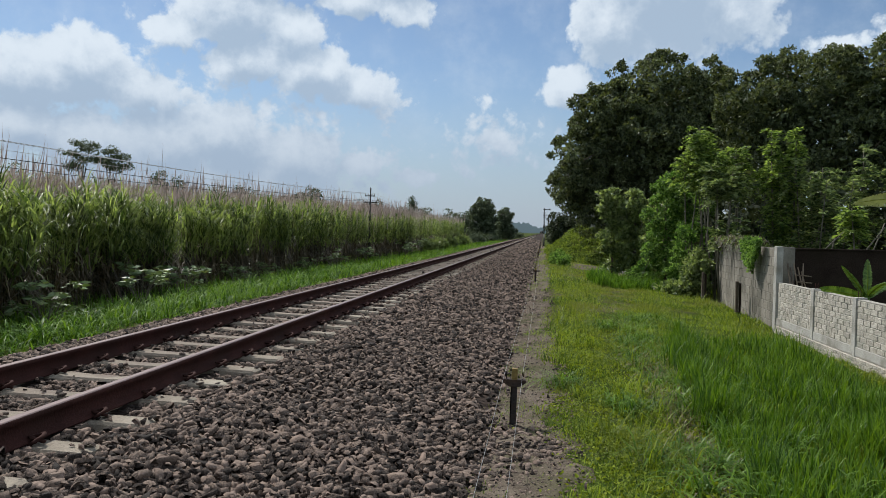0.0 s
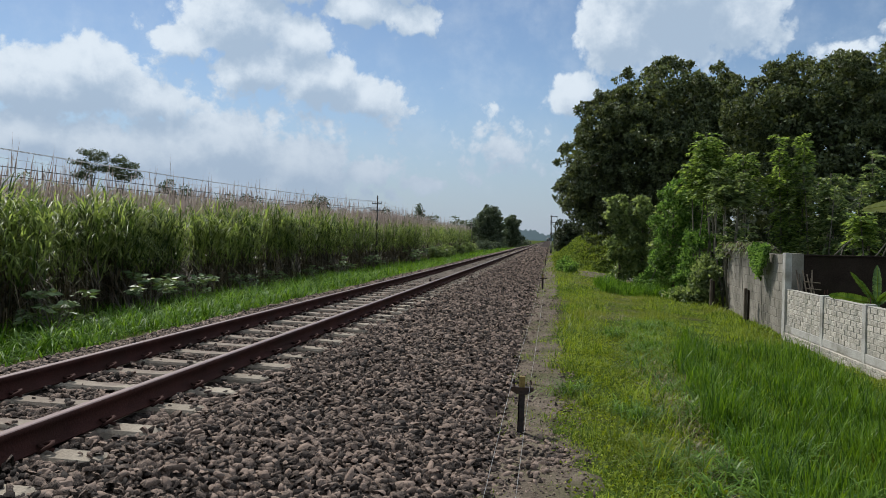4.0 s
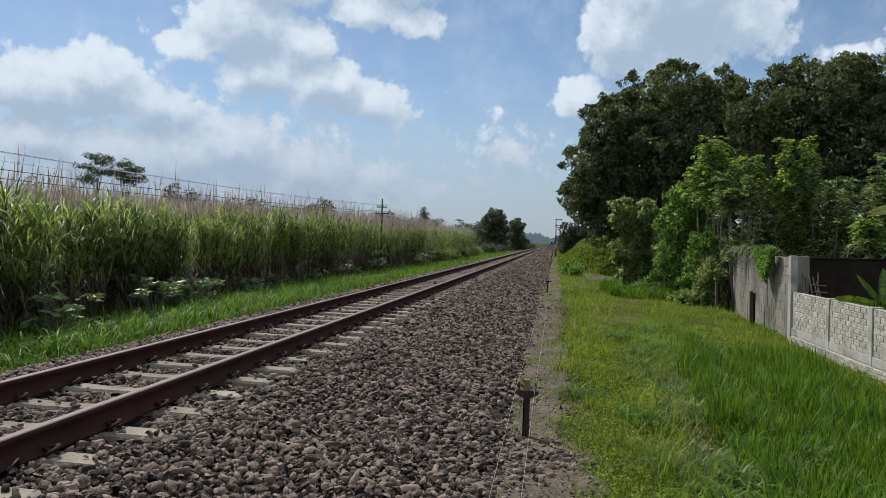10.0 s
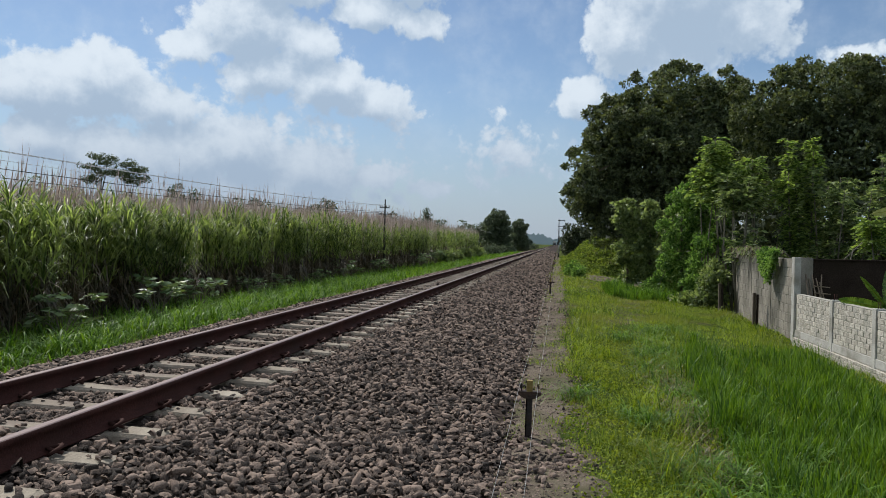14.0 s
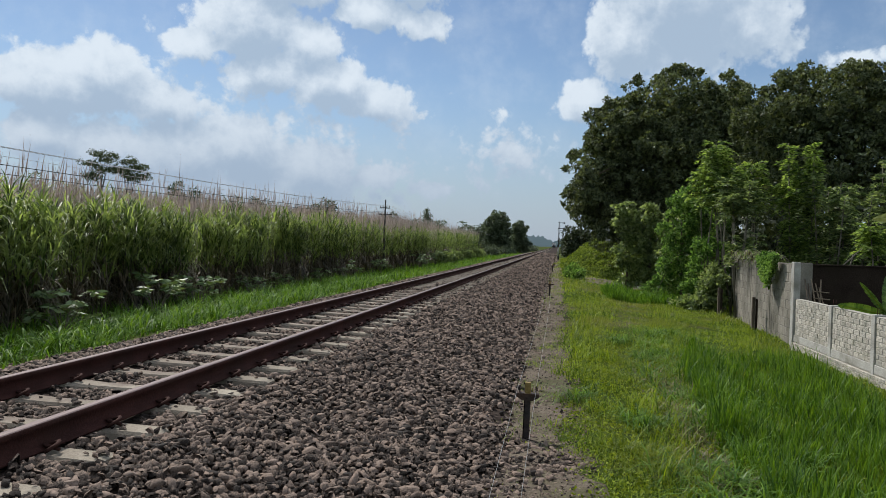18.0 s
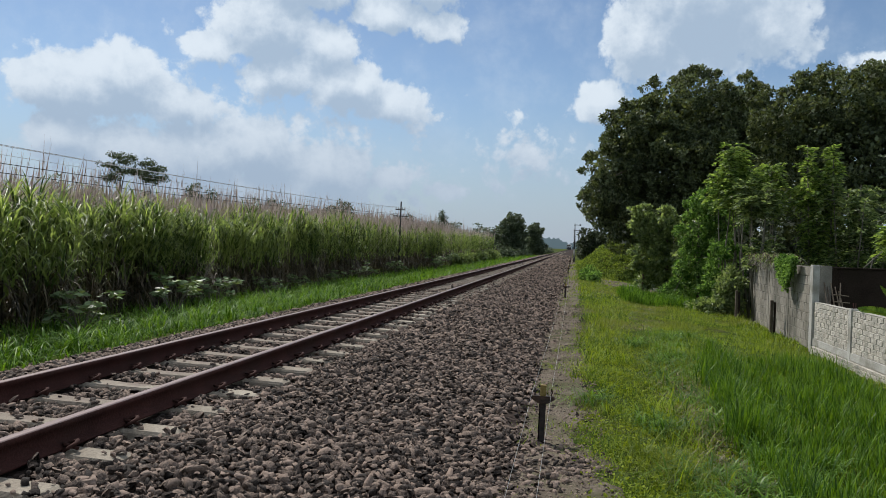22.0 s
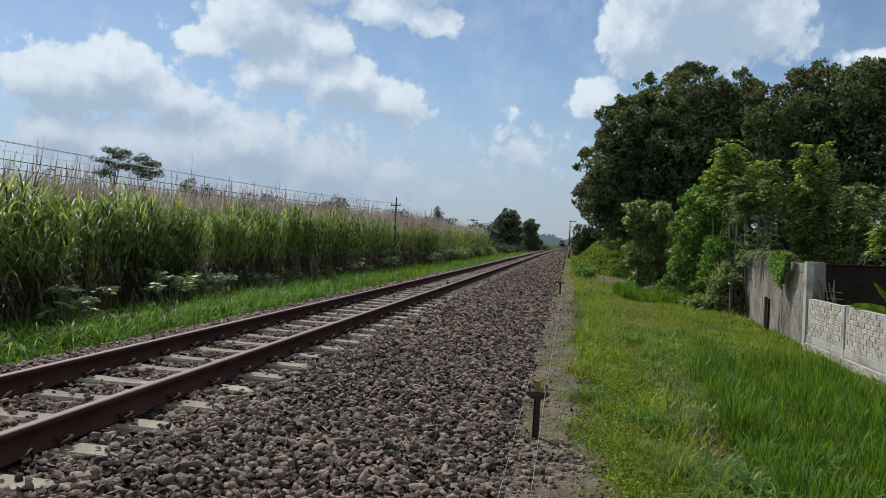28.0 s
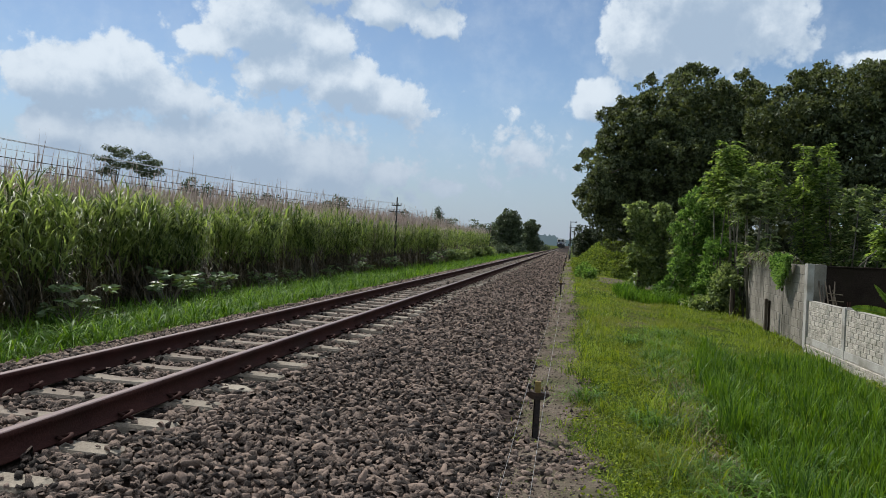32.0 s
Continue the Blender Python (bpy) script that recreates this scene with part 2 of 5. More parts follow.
# near-black base colour carries the shade that falls on these faces
M_DARKWALL = surface("shade_dark_render", (0.018, 0.013, 0.010), (0.045, 0.034, 0.027), scale=2.5, rough=0.95, bump=0.4, fine=40, stain=(0.022, 0.018, 0.012), spec=0.05)
M_BARK = surface("bark", (0.07, 0.055, 0.04), (0.16, 0.13, 0.10), scale=6, rough=0.95, bump=0.7, fine=40, stretch=(1, 1, 0.3))
M_STEM = surface("pale_stem", (0.10, 0.092, 0.068), (0.2, 0.185, 0.14), scale=8, rough=0.9, bump=0.3)
M_TWIG = surface("dry_wood", (0.16, 0.12, 0.08), (0.30, 0.24, 0.17), scale=9, rough=0.9, bump=0.3)
M_GRASS = foliage("grass_blade", (0.047, 0.1, 0.009), (0.268, 0.362, 0.037), through_light=0.38, spec=0.18, dry=(0.19, 0.225, 0.05))
M_CLOVER = foliage("clover_leaf", (0.085, 0.13, 0.012), (0.27, 0.33, 0.045), through_light=0.3, rough=0.7, spec=0.08)
M_RICE = foliage("lush_grass_blade", (0.036, 0.095, 0.008), (0.15, 0.265, 0.032), through_light=0.36, rough=0.45, spec=0.2)
M_VERGE = foliage("verge_grass_blade", (0.035, 0.095, 0.01), (0.16, 0.30, 0.042), through_light=0.38, spec=0.12)
M_YOUNG = foliage("olive_green_leaf", (0.055, 0.095, 0.034), (0.275, 0.345, 0.15), tint=(1.4, 1.4, 0.85), through_light=0.5, spec=0.2)
M_CANE_LEAF = foliage("cane_leaf", (0.045, 0.08, 0.024), (0.3, 0.375, 0.155), tint=(1.4, 1.4, 0.7), through_light=0.56, rough=0.42, spec=0.34)
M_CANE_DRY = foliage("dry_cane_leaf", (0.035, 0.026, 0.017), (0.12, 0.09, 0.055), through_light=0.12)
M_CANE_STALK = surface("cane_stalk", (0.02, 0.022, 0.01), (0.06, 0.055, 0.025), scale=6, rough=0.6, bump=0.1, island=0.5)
M_PLUME = foliage("cane_plume", (0.40, 0.33, 0.30), (0.70, 0.61, 0.57), tint=(1.05, 1.0, 0.95), through_light=0.42, rough=0.8)
M_MANGO = foliage("dark_glossy_leaf", (0.036, 0.053, 0.024), (0.188, 0.232, 0.122), through_light=0.25, rough=0.52, spec=0.28)
M_FRESH = foliage("fresh_green_leaf", (0.06, 0.11, 0.03), (0.295, 0.40, 0.13), tint=(1.45, 1.45, 0.7), through_light=0.58, rough=0.5, spec=0.2)
M_BRIGHT = foliage("bright_green_leaf", (0.055, 0.12, 0.025), (0.225, 0.345, 0.105), tint=(1.3, 1.4, 0.7), through_light=0.52, rough=0.55, spec=0.15)
M_VINE = foliage("vine_leaf", (0.09, 0.135, 0.05), (0.29, 0.36, 0.165), rough=0.4, spec=0.4, through_light=0.52, tint=(1.35, 1.35, 0.75))
# paler, greyer leaf for far trees: the haze is mixed into the colour
M_FAR = foliage("haze_pale_leaf", (0.06, 0.085, 0.05), (0.14, 0.175, 0.105), tint=(1.2, 1.2, 0.9), through_light=0.35)
M_BANANA = foliage("banana_leaf", (0.045, 0.10, 0.018), (0.13, 0.22, 0.05), through_light=0.25, rough=0.5, scale=6, spread=0.5)
M_BANANA_UNDER = foliage("banana_leaf_underside", (0.20, 0.25, 0.16), (0.34, 0.40, 0.27), through_light=0.15, rough=0.5, scale=6, spread=0.3)
M_WEED = foliage("weed_leaf", (0.085, 0.14, 0.06), (0.25, 0.335, 0.17), through_light=0.22)
M_CREEP = foliage("creeper_leaf", (0.055, 0.095, 0.022), (0.215, 0.29, 0.075), through_light=0.4, rough=0.6, spec=0.12)
# darkened leaf: the shade of the hollow behind the stems, as colour
M_SHRUB = foliage("shade_toned_undergrowth_leaf", (0.02, 0.032, 0.016), (0.075, 0.095, 0.052), through_light=0.12, rough=0.6, spec=0.15)
M_THATCH = foliage("dry_straw", (0.075, 0.065, 0.03), (0.29, 0.235, 0.13), through_light=0.15)


# ---------------------------------------------------------------- mesh helpers
def np_mesh(name, v, f):
    """A mesh from arrays of vertices and of faces with one corner count."""
    v, f = np.asarray(v, np.float32), np.asarray(f, np.int32)
    me = bpy.data.meshes.new(name)
    me.vertices.add(len(v))
    me.vertices.foreach_set("co", v.ravel())
    me.loops.add(f.size)
    me.loops.foreach_set("vertex_index", f.ravel())
    me.polygons.add(len(f))
    me.polygons.foreach_set("loop_start", np.arange(0, f.size, f.shape[1], dtype=np.int32))
    me.update(calc_edges=True)
    return me


def put(name, me, material, parent=None, label="", kind=""):
    """Links a mesh as one object, under a thing or alone."""
    if material and not me.materials:
        me.materials.append(material)
    ob = new(name, me)
    if parent:
        ob.parent = parent
    return tagged(ob, label=label, kind=kind)


def part(name, bm, material, parent=None, label="", smooth=False):
    """Links a bmesh as one mesh object, under a thing or alone."""
    me = bpy.data.meshes.new(name)
    bmesh.ops.recalc_face_normals(bm, faces=bm.faces)
    if smooth:
        for f in bm.faces:
            f.smooth = True
    bm.to_mesh(me)
    bm.free()
    return put(name, me, material, parent, label)


def thing(name, label, category, at=(0, 0, 0), group="", kind=""):
    ob = new(name)
    ob.location = at
    ob.empty_display_size = 0.1
    return tagged(ob, label, category, group, kind)


def box(bm, x0, x1, y0, y1, z0, z1, bevel=0.0):
    r = bmesh.ops.create_cube(bm, size=1.0, matrix=Matrix.Translation(((x0 + x1) / 2, (y0 + y1) / 2, (z0 + z1) / 2)) @ Matrix.Diagonal((x1 - x0, y1 - y0, z1 - z0, 1)))
    if bevel:
        edges = list({e for v in r["verts"] for e in v.link_edges})
        bmesh.ops.bevel(bm, geom=edges, offset=bevel, segments=2, affect="EDGES", profile=0.6)
    return bm


def boxed(*a, bevel=0.0):
    return box(bmesh.new(), *a, bevel=bevel)


def tube(points, radii, sides=8):
    """Vertices and quads of a tapered tube along points, closed at both ends by a near-zero ring."""
    p = np.asarray(points, float)
    n = len(p)
    t = np.gradient(p, axis=0)
    t /= np.linalg.norm(t, axis=1)[:, None] + 1e-9
    ref = np.where(np.abs(t[:, 2:3]) > 0.9, np.array([[1.0, 0, 0]]), np.array([[0, 0, 1.0]]))
    u = np.cross(t, ref)
    u /= np.linalg.norm(u, axis=1)[:, None] + 1e-9
    w = np.cross(t, u)
    a = np.linspace(0, 2 * np.pi, sides, endpoint=False)
    ring = u[:, None] * np.cos(a)[None, :, None] + w[:, None] * np.sin(a)[None, :, None]
    v = p[:, None] + ring * np.asarray(radii, float)[:, None, None]
    v = np.concatenate([p[:1, None] + ring[:1] * 1e-4, v, p[-1:, None] + ring[-1:] * 1e-4])
    i = np.arange(n + 1)[:, None] * sides
    j = np.arange(sides)[None]
    k = (j + 1) % sides
    f = np.stack([i + j, i + k, i + sides + k, i + sides + j], -1).reshape(-1, 4)
    return v.reshape(-1, 3), f


def join(pieces):
    vs, fs, base = [], [], 0
    for v, f in pieces:
        vs.append(v)
        fs.append(np.asarray(f) + base)
        base += len(v)
    return np.concatenate(vs), np.concatenate(fs)


def tubes(list_of_tubes):
    return join([tube(*t) for t in list_of_tubes])


def blades(at, heading, height, width, lean, segs=2, droop=0.0):
    """Grass or cane blades: strips that rise from points, lean along a heading and droop to the tip."""
    at = np.asarray(at, float)
    n = len(at)
    s = np.linspace(0, 1, segs + 1)[None]
    h = np.stack([np.cos(heading), np.sin(heading)], 1)
    side = np.stack([-h[:, 1], h[:, 0]], 1)
    out = (lean[:, None] * s ** 1.6) * height[:, None]
    up = (s * np.sqrt(np.clip(1 - 0.5 * lean[:, None] ** 2 * s, 0.2, 1)) - droop * lean[:, None] * s ** 3) * height[:, None]
    mid = np.empty((n, segs + 1, 3))
    mid[..., :2] = at[:, None, :2] + h[:, None] * out[..., None]
    mid[..., 2] = at[:, None, 2] + up
    wd = width[:, None] * (1 - s ** 2) * 0.5 + 0.0006
    off = np.zeros_like(mid)
    off[..., :2] = side[:, None] * wd[..., None]
    v = np.stack([mid - off, mid + off], 2).reshape(-1, 3)
    b = (np.arange(n) * 2 * (segs + 1))[:, None] + np.arange(segs)[None] * 2
    f = np.stack([b, b + 1, b + 3, b + 2], -1).reshape(-1, 4)
    return v, f


def leaves(at, along, length, width, rng, curl=0.25):
    """Diamond leaves: one folded quad each, from a point along a direction."""
    at = np.asarray(at, float)
    along = along / (np.linalg.norm(along, axis=1)[:, None] + 1e-9)
    side = np.cross(along, rng.normal(size=at.shape))
    side /= np.linalg.norm(side, axis=1)[:, None] + 1e-9
    nrm = np.cross(along, side)
    L, W = length[:, None], width[:, None]
    mid = at + along * L * 0.45 + nrm * L * curl * 0.3
    v = np.stack([at, mid + side * W * 0.5, at + along * L - nrm * L * curl * 0.2, mid - side * W * 0.5], 1).reshape(-1, 3)
    f = (np.arange(len(at)) * 4)[:, None] + np.arange(4)[None]
    return v, f


def smooth01(x):
    x = np.clip(x, 0, 1)
    return x * x * (3 - 2 * x)


def wavy(x, y, k=1.0):
    return np.sin(x * 1.3 * k + 0.7 * y * k) * np.cos(y * 0.9 * k - 0.4 * x * k) + 0.5 * np.sin(2.9 * x * k + 1.3) * np.sin(2.3 * y * k + 0.5)


def ground_z(x, y):
    """Height of the open ground: a low bank beside the line, fields either side, an overgrown mound further on."""
    x, y = np.asarray(x, float), np.asarray(y, float)
    z = np.interp(x, [-60, -11, -8, -6.0, -5.3, -1.2, -0.35, 0.3, 1.2, 5.0, 9.0, 60], [-0.7, -0.65, -0.6, -0.46, -0.5, -0.6, -0.49, -0.45, -0.52, -0.84, -0.9, -0.9])
    z = z + 0.025 * wavy(x, y, 1.0) * smooth01((np.abs(x + 3.3) - 2.6) / 1.0)
    rise = smooth01((x - 0.25) / 2.6) * smooth01((y - 42) / 9) * (1 - smooth01((y - 75) / 20)) * (1 - smooth01((x - 14) / 10))
    return z + 2.0 * rise + 0.12 * rise * wavy(x, y, 1.7)


# ---------------------------------------------------------------- ground
def sheet(name, xs, ys, height, material, label, parent=None):
    gx, gy = np.meshgrid(xs, ys)
    v = np.stack([gx, gy, height(gx, gy)], -1).reshape(-1, 3)
    nx = len(xs)
    i = (np.arange(len(ys) - 1)[:, None] * nx + np.arange(nx - 1)[None]).reshape(-1)
    f = np.stack([i, i + 1, i + nx + 1, i + nx], 1)
    me = np_mesh(name, v, f)
    me.polygons.foreach_set("use_smooth", np.ones(len(f), bool))
    return put(name, me, material, parent, label, "structure")


xs = np.concatenate([[-3000, -1000, -300, -120, -60, -30, -20, -15], np.arange(-12, 16, 0.25), [18, 22, 30, 60, 120, 300, 1000, 3000]])
ys = np.concatenate([[-3000, -600, -150, -50, -20, -10, -5], np.arange(-2, 30, 0.25), np.arange(30, 100, 1.0), [110, 130, 160, 200, 300, 500, 1000, 2000, 4500]])
ground = tagged(sheet("ground", xs, ys, ground_z, M_GROUND, "green turf and brown soil beside a railway line"), category="ground")

path_y = np.concatenate([[-25, -15, -8, -5], np.arange(-3, 16, 0.08), np.arange(16, 30, 0.25), np.arange(30, 90, 1.0)])
dirt = sheet("path", np.linspace(-0.75, 0.4, 26), path_y, lambda x, y: ground_z(x, y) + 0.012 - 0.05 * smooth01((np.abs(x + 0.25 + 0.08 * wavy(y * 0, y, 1.4)) + 0.1 * wavy(x, y, 4.6) + 0.05 * wavy(y, x, 9.0) - 0.36) / 0.2), M_DIRT, "narrow trodden dirt path with pebbles beside the ballast")
tagged(dirt, category="path")


clear_xs, clear_ys = np.linspace(0.9, 4.6, 22), np.linspace(32.5, 42, 30)
clearing = sheet("clearing", clear_xs, clear_ys, lambda x, y: ground_z(x, y) + 0.02 - 0.07 * smooth01((((x - 2.7) / 1.7) ** 2 + ((y - 37.2) / 4.2) ** 2 + 0.25 * wavy(x, y, 1.5) - 0.75) / 0.5), M_DIRT, "bare trodden earth below the mound")
tagged(clearing, category="bare earth")


# ---------------------------------------------------------------- ballast
def ballast_z(x, y):
    x, y = np.asarray(x, float), np.asarray(y, float)
    z = np.interp(x, [-6.2, -5.8, -4.7, -4.4, -2.45, -2.2, -0.45, -0.1], [-0.58, -0.42, -0.20, -0.20, -0.20, -0.195, -0.45, -0.56])
    seat = np.minimum(np.abs(x - TRACK_X + GAUGE / 2), np.abs(x - TRACK_X - GAUGE / 2))
    z = z + 0.042 * (1 - smooth01((seat - 0.075) / 0.1))
    toe = 0.12 * wavy(x * 0, y, 0.9)
    return z + 0.018 * wavy(x, y, 2.3) + 0.01 * wavy(y, x, 5.1) + 0.04 * toe * smooth01((x + 1.6) / 1.2)


bed_y = np.concatenate([[-25, -15, -8, -5], np.arange(-3, 50, 0.3), np.arange(50, 120, 2.0), [150, 250, 400, 700, 1200]])
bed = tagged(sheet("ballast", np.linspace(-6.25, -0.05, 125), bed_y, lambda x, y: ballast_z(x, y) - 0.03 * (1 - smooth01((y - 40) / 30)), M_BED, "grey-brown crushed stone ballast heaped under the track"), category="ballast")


def stone_block(x, y, z, size, rng, under=False, corners=6):
    """Crushed stones: angular lumps between an uneven girdle of four or six corners and a smaller broken top, lying at random;
    the bedded underside is left open unless asked for."""
    n = len(x)
    c_ = corners
    turn = np.arange(c_)[None] * (2 * math.pi / c_) + rng.uniform(-0.5, 0.5, (n, c_))
    out = rng.uniform(0.3 if c_ > 4 else 0.4, 0.74, (n, c_))
    girdle = np.stack([np.cos(turn) * out, np.sin(turn) * out, rng.uniform(-0.16, 0.12, (n, c_))], -1)
    slip = rng.uniform(-0.14, 0.14, (n, 1, 3)) * (1, 1, 0)
    rise = rng.uniform(0.24, 0.5, (n, 1)) + rng.uniform(-0.09, 0.09, (n, c_))
    head = girdle * rng.uniform(0.5, 0.95, (n, 1, 1)) * (1, 1, 0) + slip
    head[..., 2] = rise
    foot = girdle * (0.66, 0.66, 0) - (0, 0, 0.42)
    v = np.concatenate([foot, girdle, head] if under else [girdle - (0, 0, 0.1), head], 1)
    v *= np.stack([rng.uniform(1.0, 1.75, n), rng.uniform(0.65, 1.05, n), rng.uniform(0.4, 1.0, n)], 1)[:, None] * size[:, None, None]
    yaw, tilt, way_ = rng.uniform(0, 6.28, n), np.clip(rng.normal(0, 0.6, n), -1.2, 1.2), rng.uniform(0, 6.28, n)
    cy_, sy_ = np.cos(yaw), np.sin(yaw)
    v = np.stack([cy_[:, None] * v[..., 0] - sy_[:, None] * v[..., 1], sy_[:, None] * v[..., 0] + cy_[:, None] * v[..., 1], v[..., 2]], -1)
    k = np.stack([np.cos(way_), np.sin(way_), way_ * 0], 1)[:, None]
    ct, st = np.cos(tilt)[:, None, None], np.sin(tilt)[:, None, None]
    v = v * ct + np.cross(np.broadcast_to(k, v.shape), v) * st + k * (v * k).sum(-1, keepdims=True) * (1 - ct)
    v = v + np.stack([x, y, z], 1)[:, None]
    rings = v.shape[1] // c_
    quads = [[c_ * a + i, c_ * a + (i + 1) % c_, c_ * a + c_ + (i + 1) % c_, c_ * a + c_ + i] for a in range(rings - 1) for i in range(c_)]
    b = c_ * (rings - 1)
    lid = [[0, 1, 2, 3]] + ([[0, 3, 4, 5]] if c_ == 6 else [])
    quads += [[b + i for i in q] for q in lid]
    if under:
        quads += [q[::-1] for q in lid]
    f = (np.arange(n) * v.shape[1])[:, None, None] + np.array(quads)[None]
    return v.reshape(-1, 3), f.reshape(-1, 4)


rng = np.random.default_rng(11)
lots = []
for y0, y1, density, size in ((-12, -3, 60, 0.07), (-3, 2.0, 300, 0.05), (2.0, 5.5, 1400, 0.037), (5.5, 10, 1000, 0.038), (10, 20, 440, 0.043), (20, 45, 150, 0.051), (45, 80, 40, 0.09), (80, 140, 18, 0.12)):
    n = int(6.0 * (y1 - y0) * density)
    x, y = rng.uniform(-6.1, 0.2, n), rng.uniform(y0, y1, n)
    keep = (rng.uniform(size=n) < np.interp(x + 0.16 * wavy(y * 0, y, 1.3) - 0.55 * np.exp(-((y - 5.3) / 0.6) ** 2), [-6.1, -5.8, -0.6, -0.42, -0.22], [0.5, 1, 1, 0.22, 0.0]) + smooth01((y - 9) / 8) * np.interp(x, [-0.6, -0.35, -0.1, 0.1], [0, 0.35, 0.12, 0])) & ~((y > 13) & (x < -5.9))
    # thinner on the near flank beyond the rails
    keep &= (x > -0.95 * y - 0.9) | (rng.uniform(size=n) < 0.32)
    x, y = x[keep], y[keep]
    lots.append((x, y, size * np.clip(rng.lognormal(0, 0.3, len(x)), 0.45, 1.75)))
x, y, s = (np.concatenate([l[i] for l in lots]) for i in range(3))
z = np.maximum(ballast_z(x, y), ground_z(x, y)) + rng.normal(0.0, 0.015, len(x)).clip(-0.032, 0.036)
# no stones on rails or on the bare tops of the sleepers
phase = np.abs((y - 0.22 + 0.3) % 0.6 - 0.3)
on_sleeper = (phase < 0.105) & (np.abs(x - TRACK_X) < 0.98)
# how far loose stones cover the ends differs from sleeper to sleeper
spill = 0.015 + 0.09 * ((np.sin(np.round((y - 0.22) / 0.6) * 12.9) * 437.58) % 1.0) ** 2 + 0.12 * smooth01((np.abs(x - TRACK_X) - 0.86) / 0.1) + 0.55 * smooth01((y - 12) / 10)
on_rail = np.minimum(np.abs(x - TRACK_X + GAUGE / 2), np.abs(x - TRACK_X - GAUGE / 2)) < 0.10
z = np.where((phase < 0.19) & (np.abs(x - TRACK_X) < 1.02), z - 0.012, z)
keep = ~on_rail & (~on_sleeper | (rng.uniform(size=len(x)) < np.where(np.abs(x - TRACK_X) > 0.72, spill, 0.03)))
z = np.where(on_sleeper, np.maximum(z, -0.158), z)
x, y, z, s = x[keep], y[keep], z[keep], s[keep]
single = np.flatnonzero((y > 2.4) & (y < 4.2) & (x > -2.2) & (s > 0.040))[:280]
rest = np.ones(len(x), bool)
rest[single] = False
near = rest & (y > 2) & (y < 10)
away = rest & ~near
put("stones", np_mesh("stones", *join([stone_block(x[near], y[near], z[near], s[near], rng), stone_block(x[away], y[away], z[away], s[away], rng, corners=4)])), M_STONE, bed, kind="stuff")
SINGLES = [(float(x[i]), float(y[i]), float(z[i]), float(s[i])) for i in single]
# pebbles on the path
n = 9000
px, py = rng.uniform(-0.6, 0.3, n), 2.2 + 18 * rng.uniform(size=n) ** 1.3
put("pebbles", np_mesh("pebbles", *stone_block(px, py, ground_z(px, py) + 0.012, rng.uniform(0.008, 0.02, n) * np.where(rng.uniform(size=n) < 0.06, 2.0, 1.0), rng, corners=4)), M_STONE, dirt, kind="stuff")


# ---------------------------------------------------------------- track
track = thing("railway_track", "single railway track, rusty steel rails on pale concrete sleepers", "railway track", kind="structure")
RAIL = [(-0.035, 0.0), (0.035, 0.0), (0.036, -0.03), (0.012, -0.045), (0.009, -0.125), (0.065, -0.143), (0.065, -0.155), (-0.065, -0.155), (-0.065, -0.143), (-0.009, -0.125), (-0.012, -0.045), (-0.036, -0.03)]


def rail_mesh():
    ys = [-25, 0, 25, 60, 150, 400, 1200]
    v = [(x, y, z) for y in ys for x, z in RAIL]
    k = len(RAIL)
    f, top = [], []
    for a in range(len(ys) - 1):
        for b in range(k):
            f.append((a * k + b, a * k + (b + 1) % k, (a + 1) * k + (b + 1) % k, (a + 1) * k + b))
            top.append(1 if b == 0 else 0)
    me = np_mesh("rail", v, np.array(f))
    me.materials.append(M_RUST)
    me.materials.append(M_RAILTOP)
    me.polygons.foreach_set("material_index", np.array(top, np.int32))
    return me


rail = rail_mesh()
for side in (-1, 1):
    ob = put("rail", rail, None, track, "rusty brown steel rail with worn bright head")
    ob.location = (TRACK_X + side * GAUGE / 2, 0, 0)


def sleeper_mesh():
    """A prestressed concrete sleeper: deeper at the rail seats, dipped in the middle, chamfered."""
    bm = bmesh.new()
    rings = []
    for x, top, w in ((-1.0, -0.18, 0.085), (-0.97, -0.166, 0.10), (-0.45, -0.154, 0.10), (-0.25, -0.164, 0.09), (0, -0.168, 0.085), (0.25, -0.164, 0.09), (0.45, -0.154, 0.10), (0.97, -0.166, 0.10), (1.0, -0.18, 0.085)):
        rings.append([bm.verts.new((x, yy, zz)) for yy, zz in ((-0.13, -0.36), (0.13, -0.36), (w, top - 0.02), (w - 0.015, top), (-w + 0.015, top), (-w, top - 0.02))])
    for a, b in zip(rings, rings[1:]):
        for i in range(6):
            bm.faces.new((a[i], a[(i + 1) % 6], b[(i + 1) % 6], b[i]))
    bm.faces.new(rings[0])
    bm.faces.new(rings[-1])
    bmesh.ops.recalc_face_normals(bm, faces=bm.faces)
    me = bpy.data.meshes.new("sleeper")
    bm.to_mesh(me)
    bm.free()
    me.materials.append(M_SLEEPER)
    return me


def clip_mesh():
    """A sprung steel clip: a bent rod that rises from the sleeper and bears on the rail foot."""
    a = [((0.0, -0.055, -0.15), (0.03, -0.05, -0.125), (0.045, -0.02, -0.105), (0.03, 0.01, -0.10), (-0.01, 0.02, -0.118), (-0.035, 0.0, -0.125), (-0.01, -0.02, -0.12), (0.05, -0.01, -0.14))]
    me = np_mesh("clip", *tube(a[0], [0.011] * 8, 6))
    me.materials.append(M_RUST)
    return me


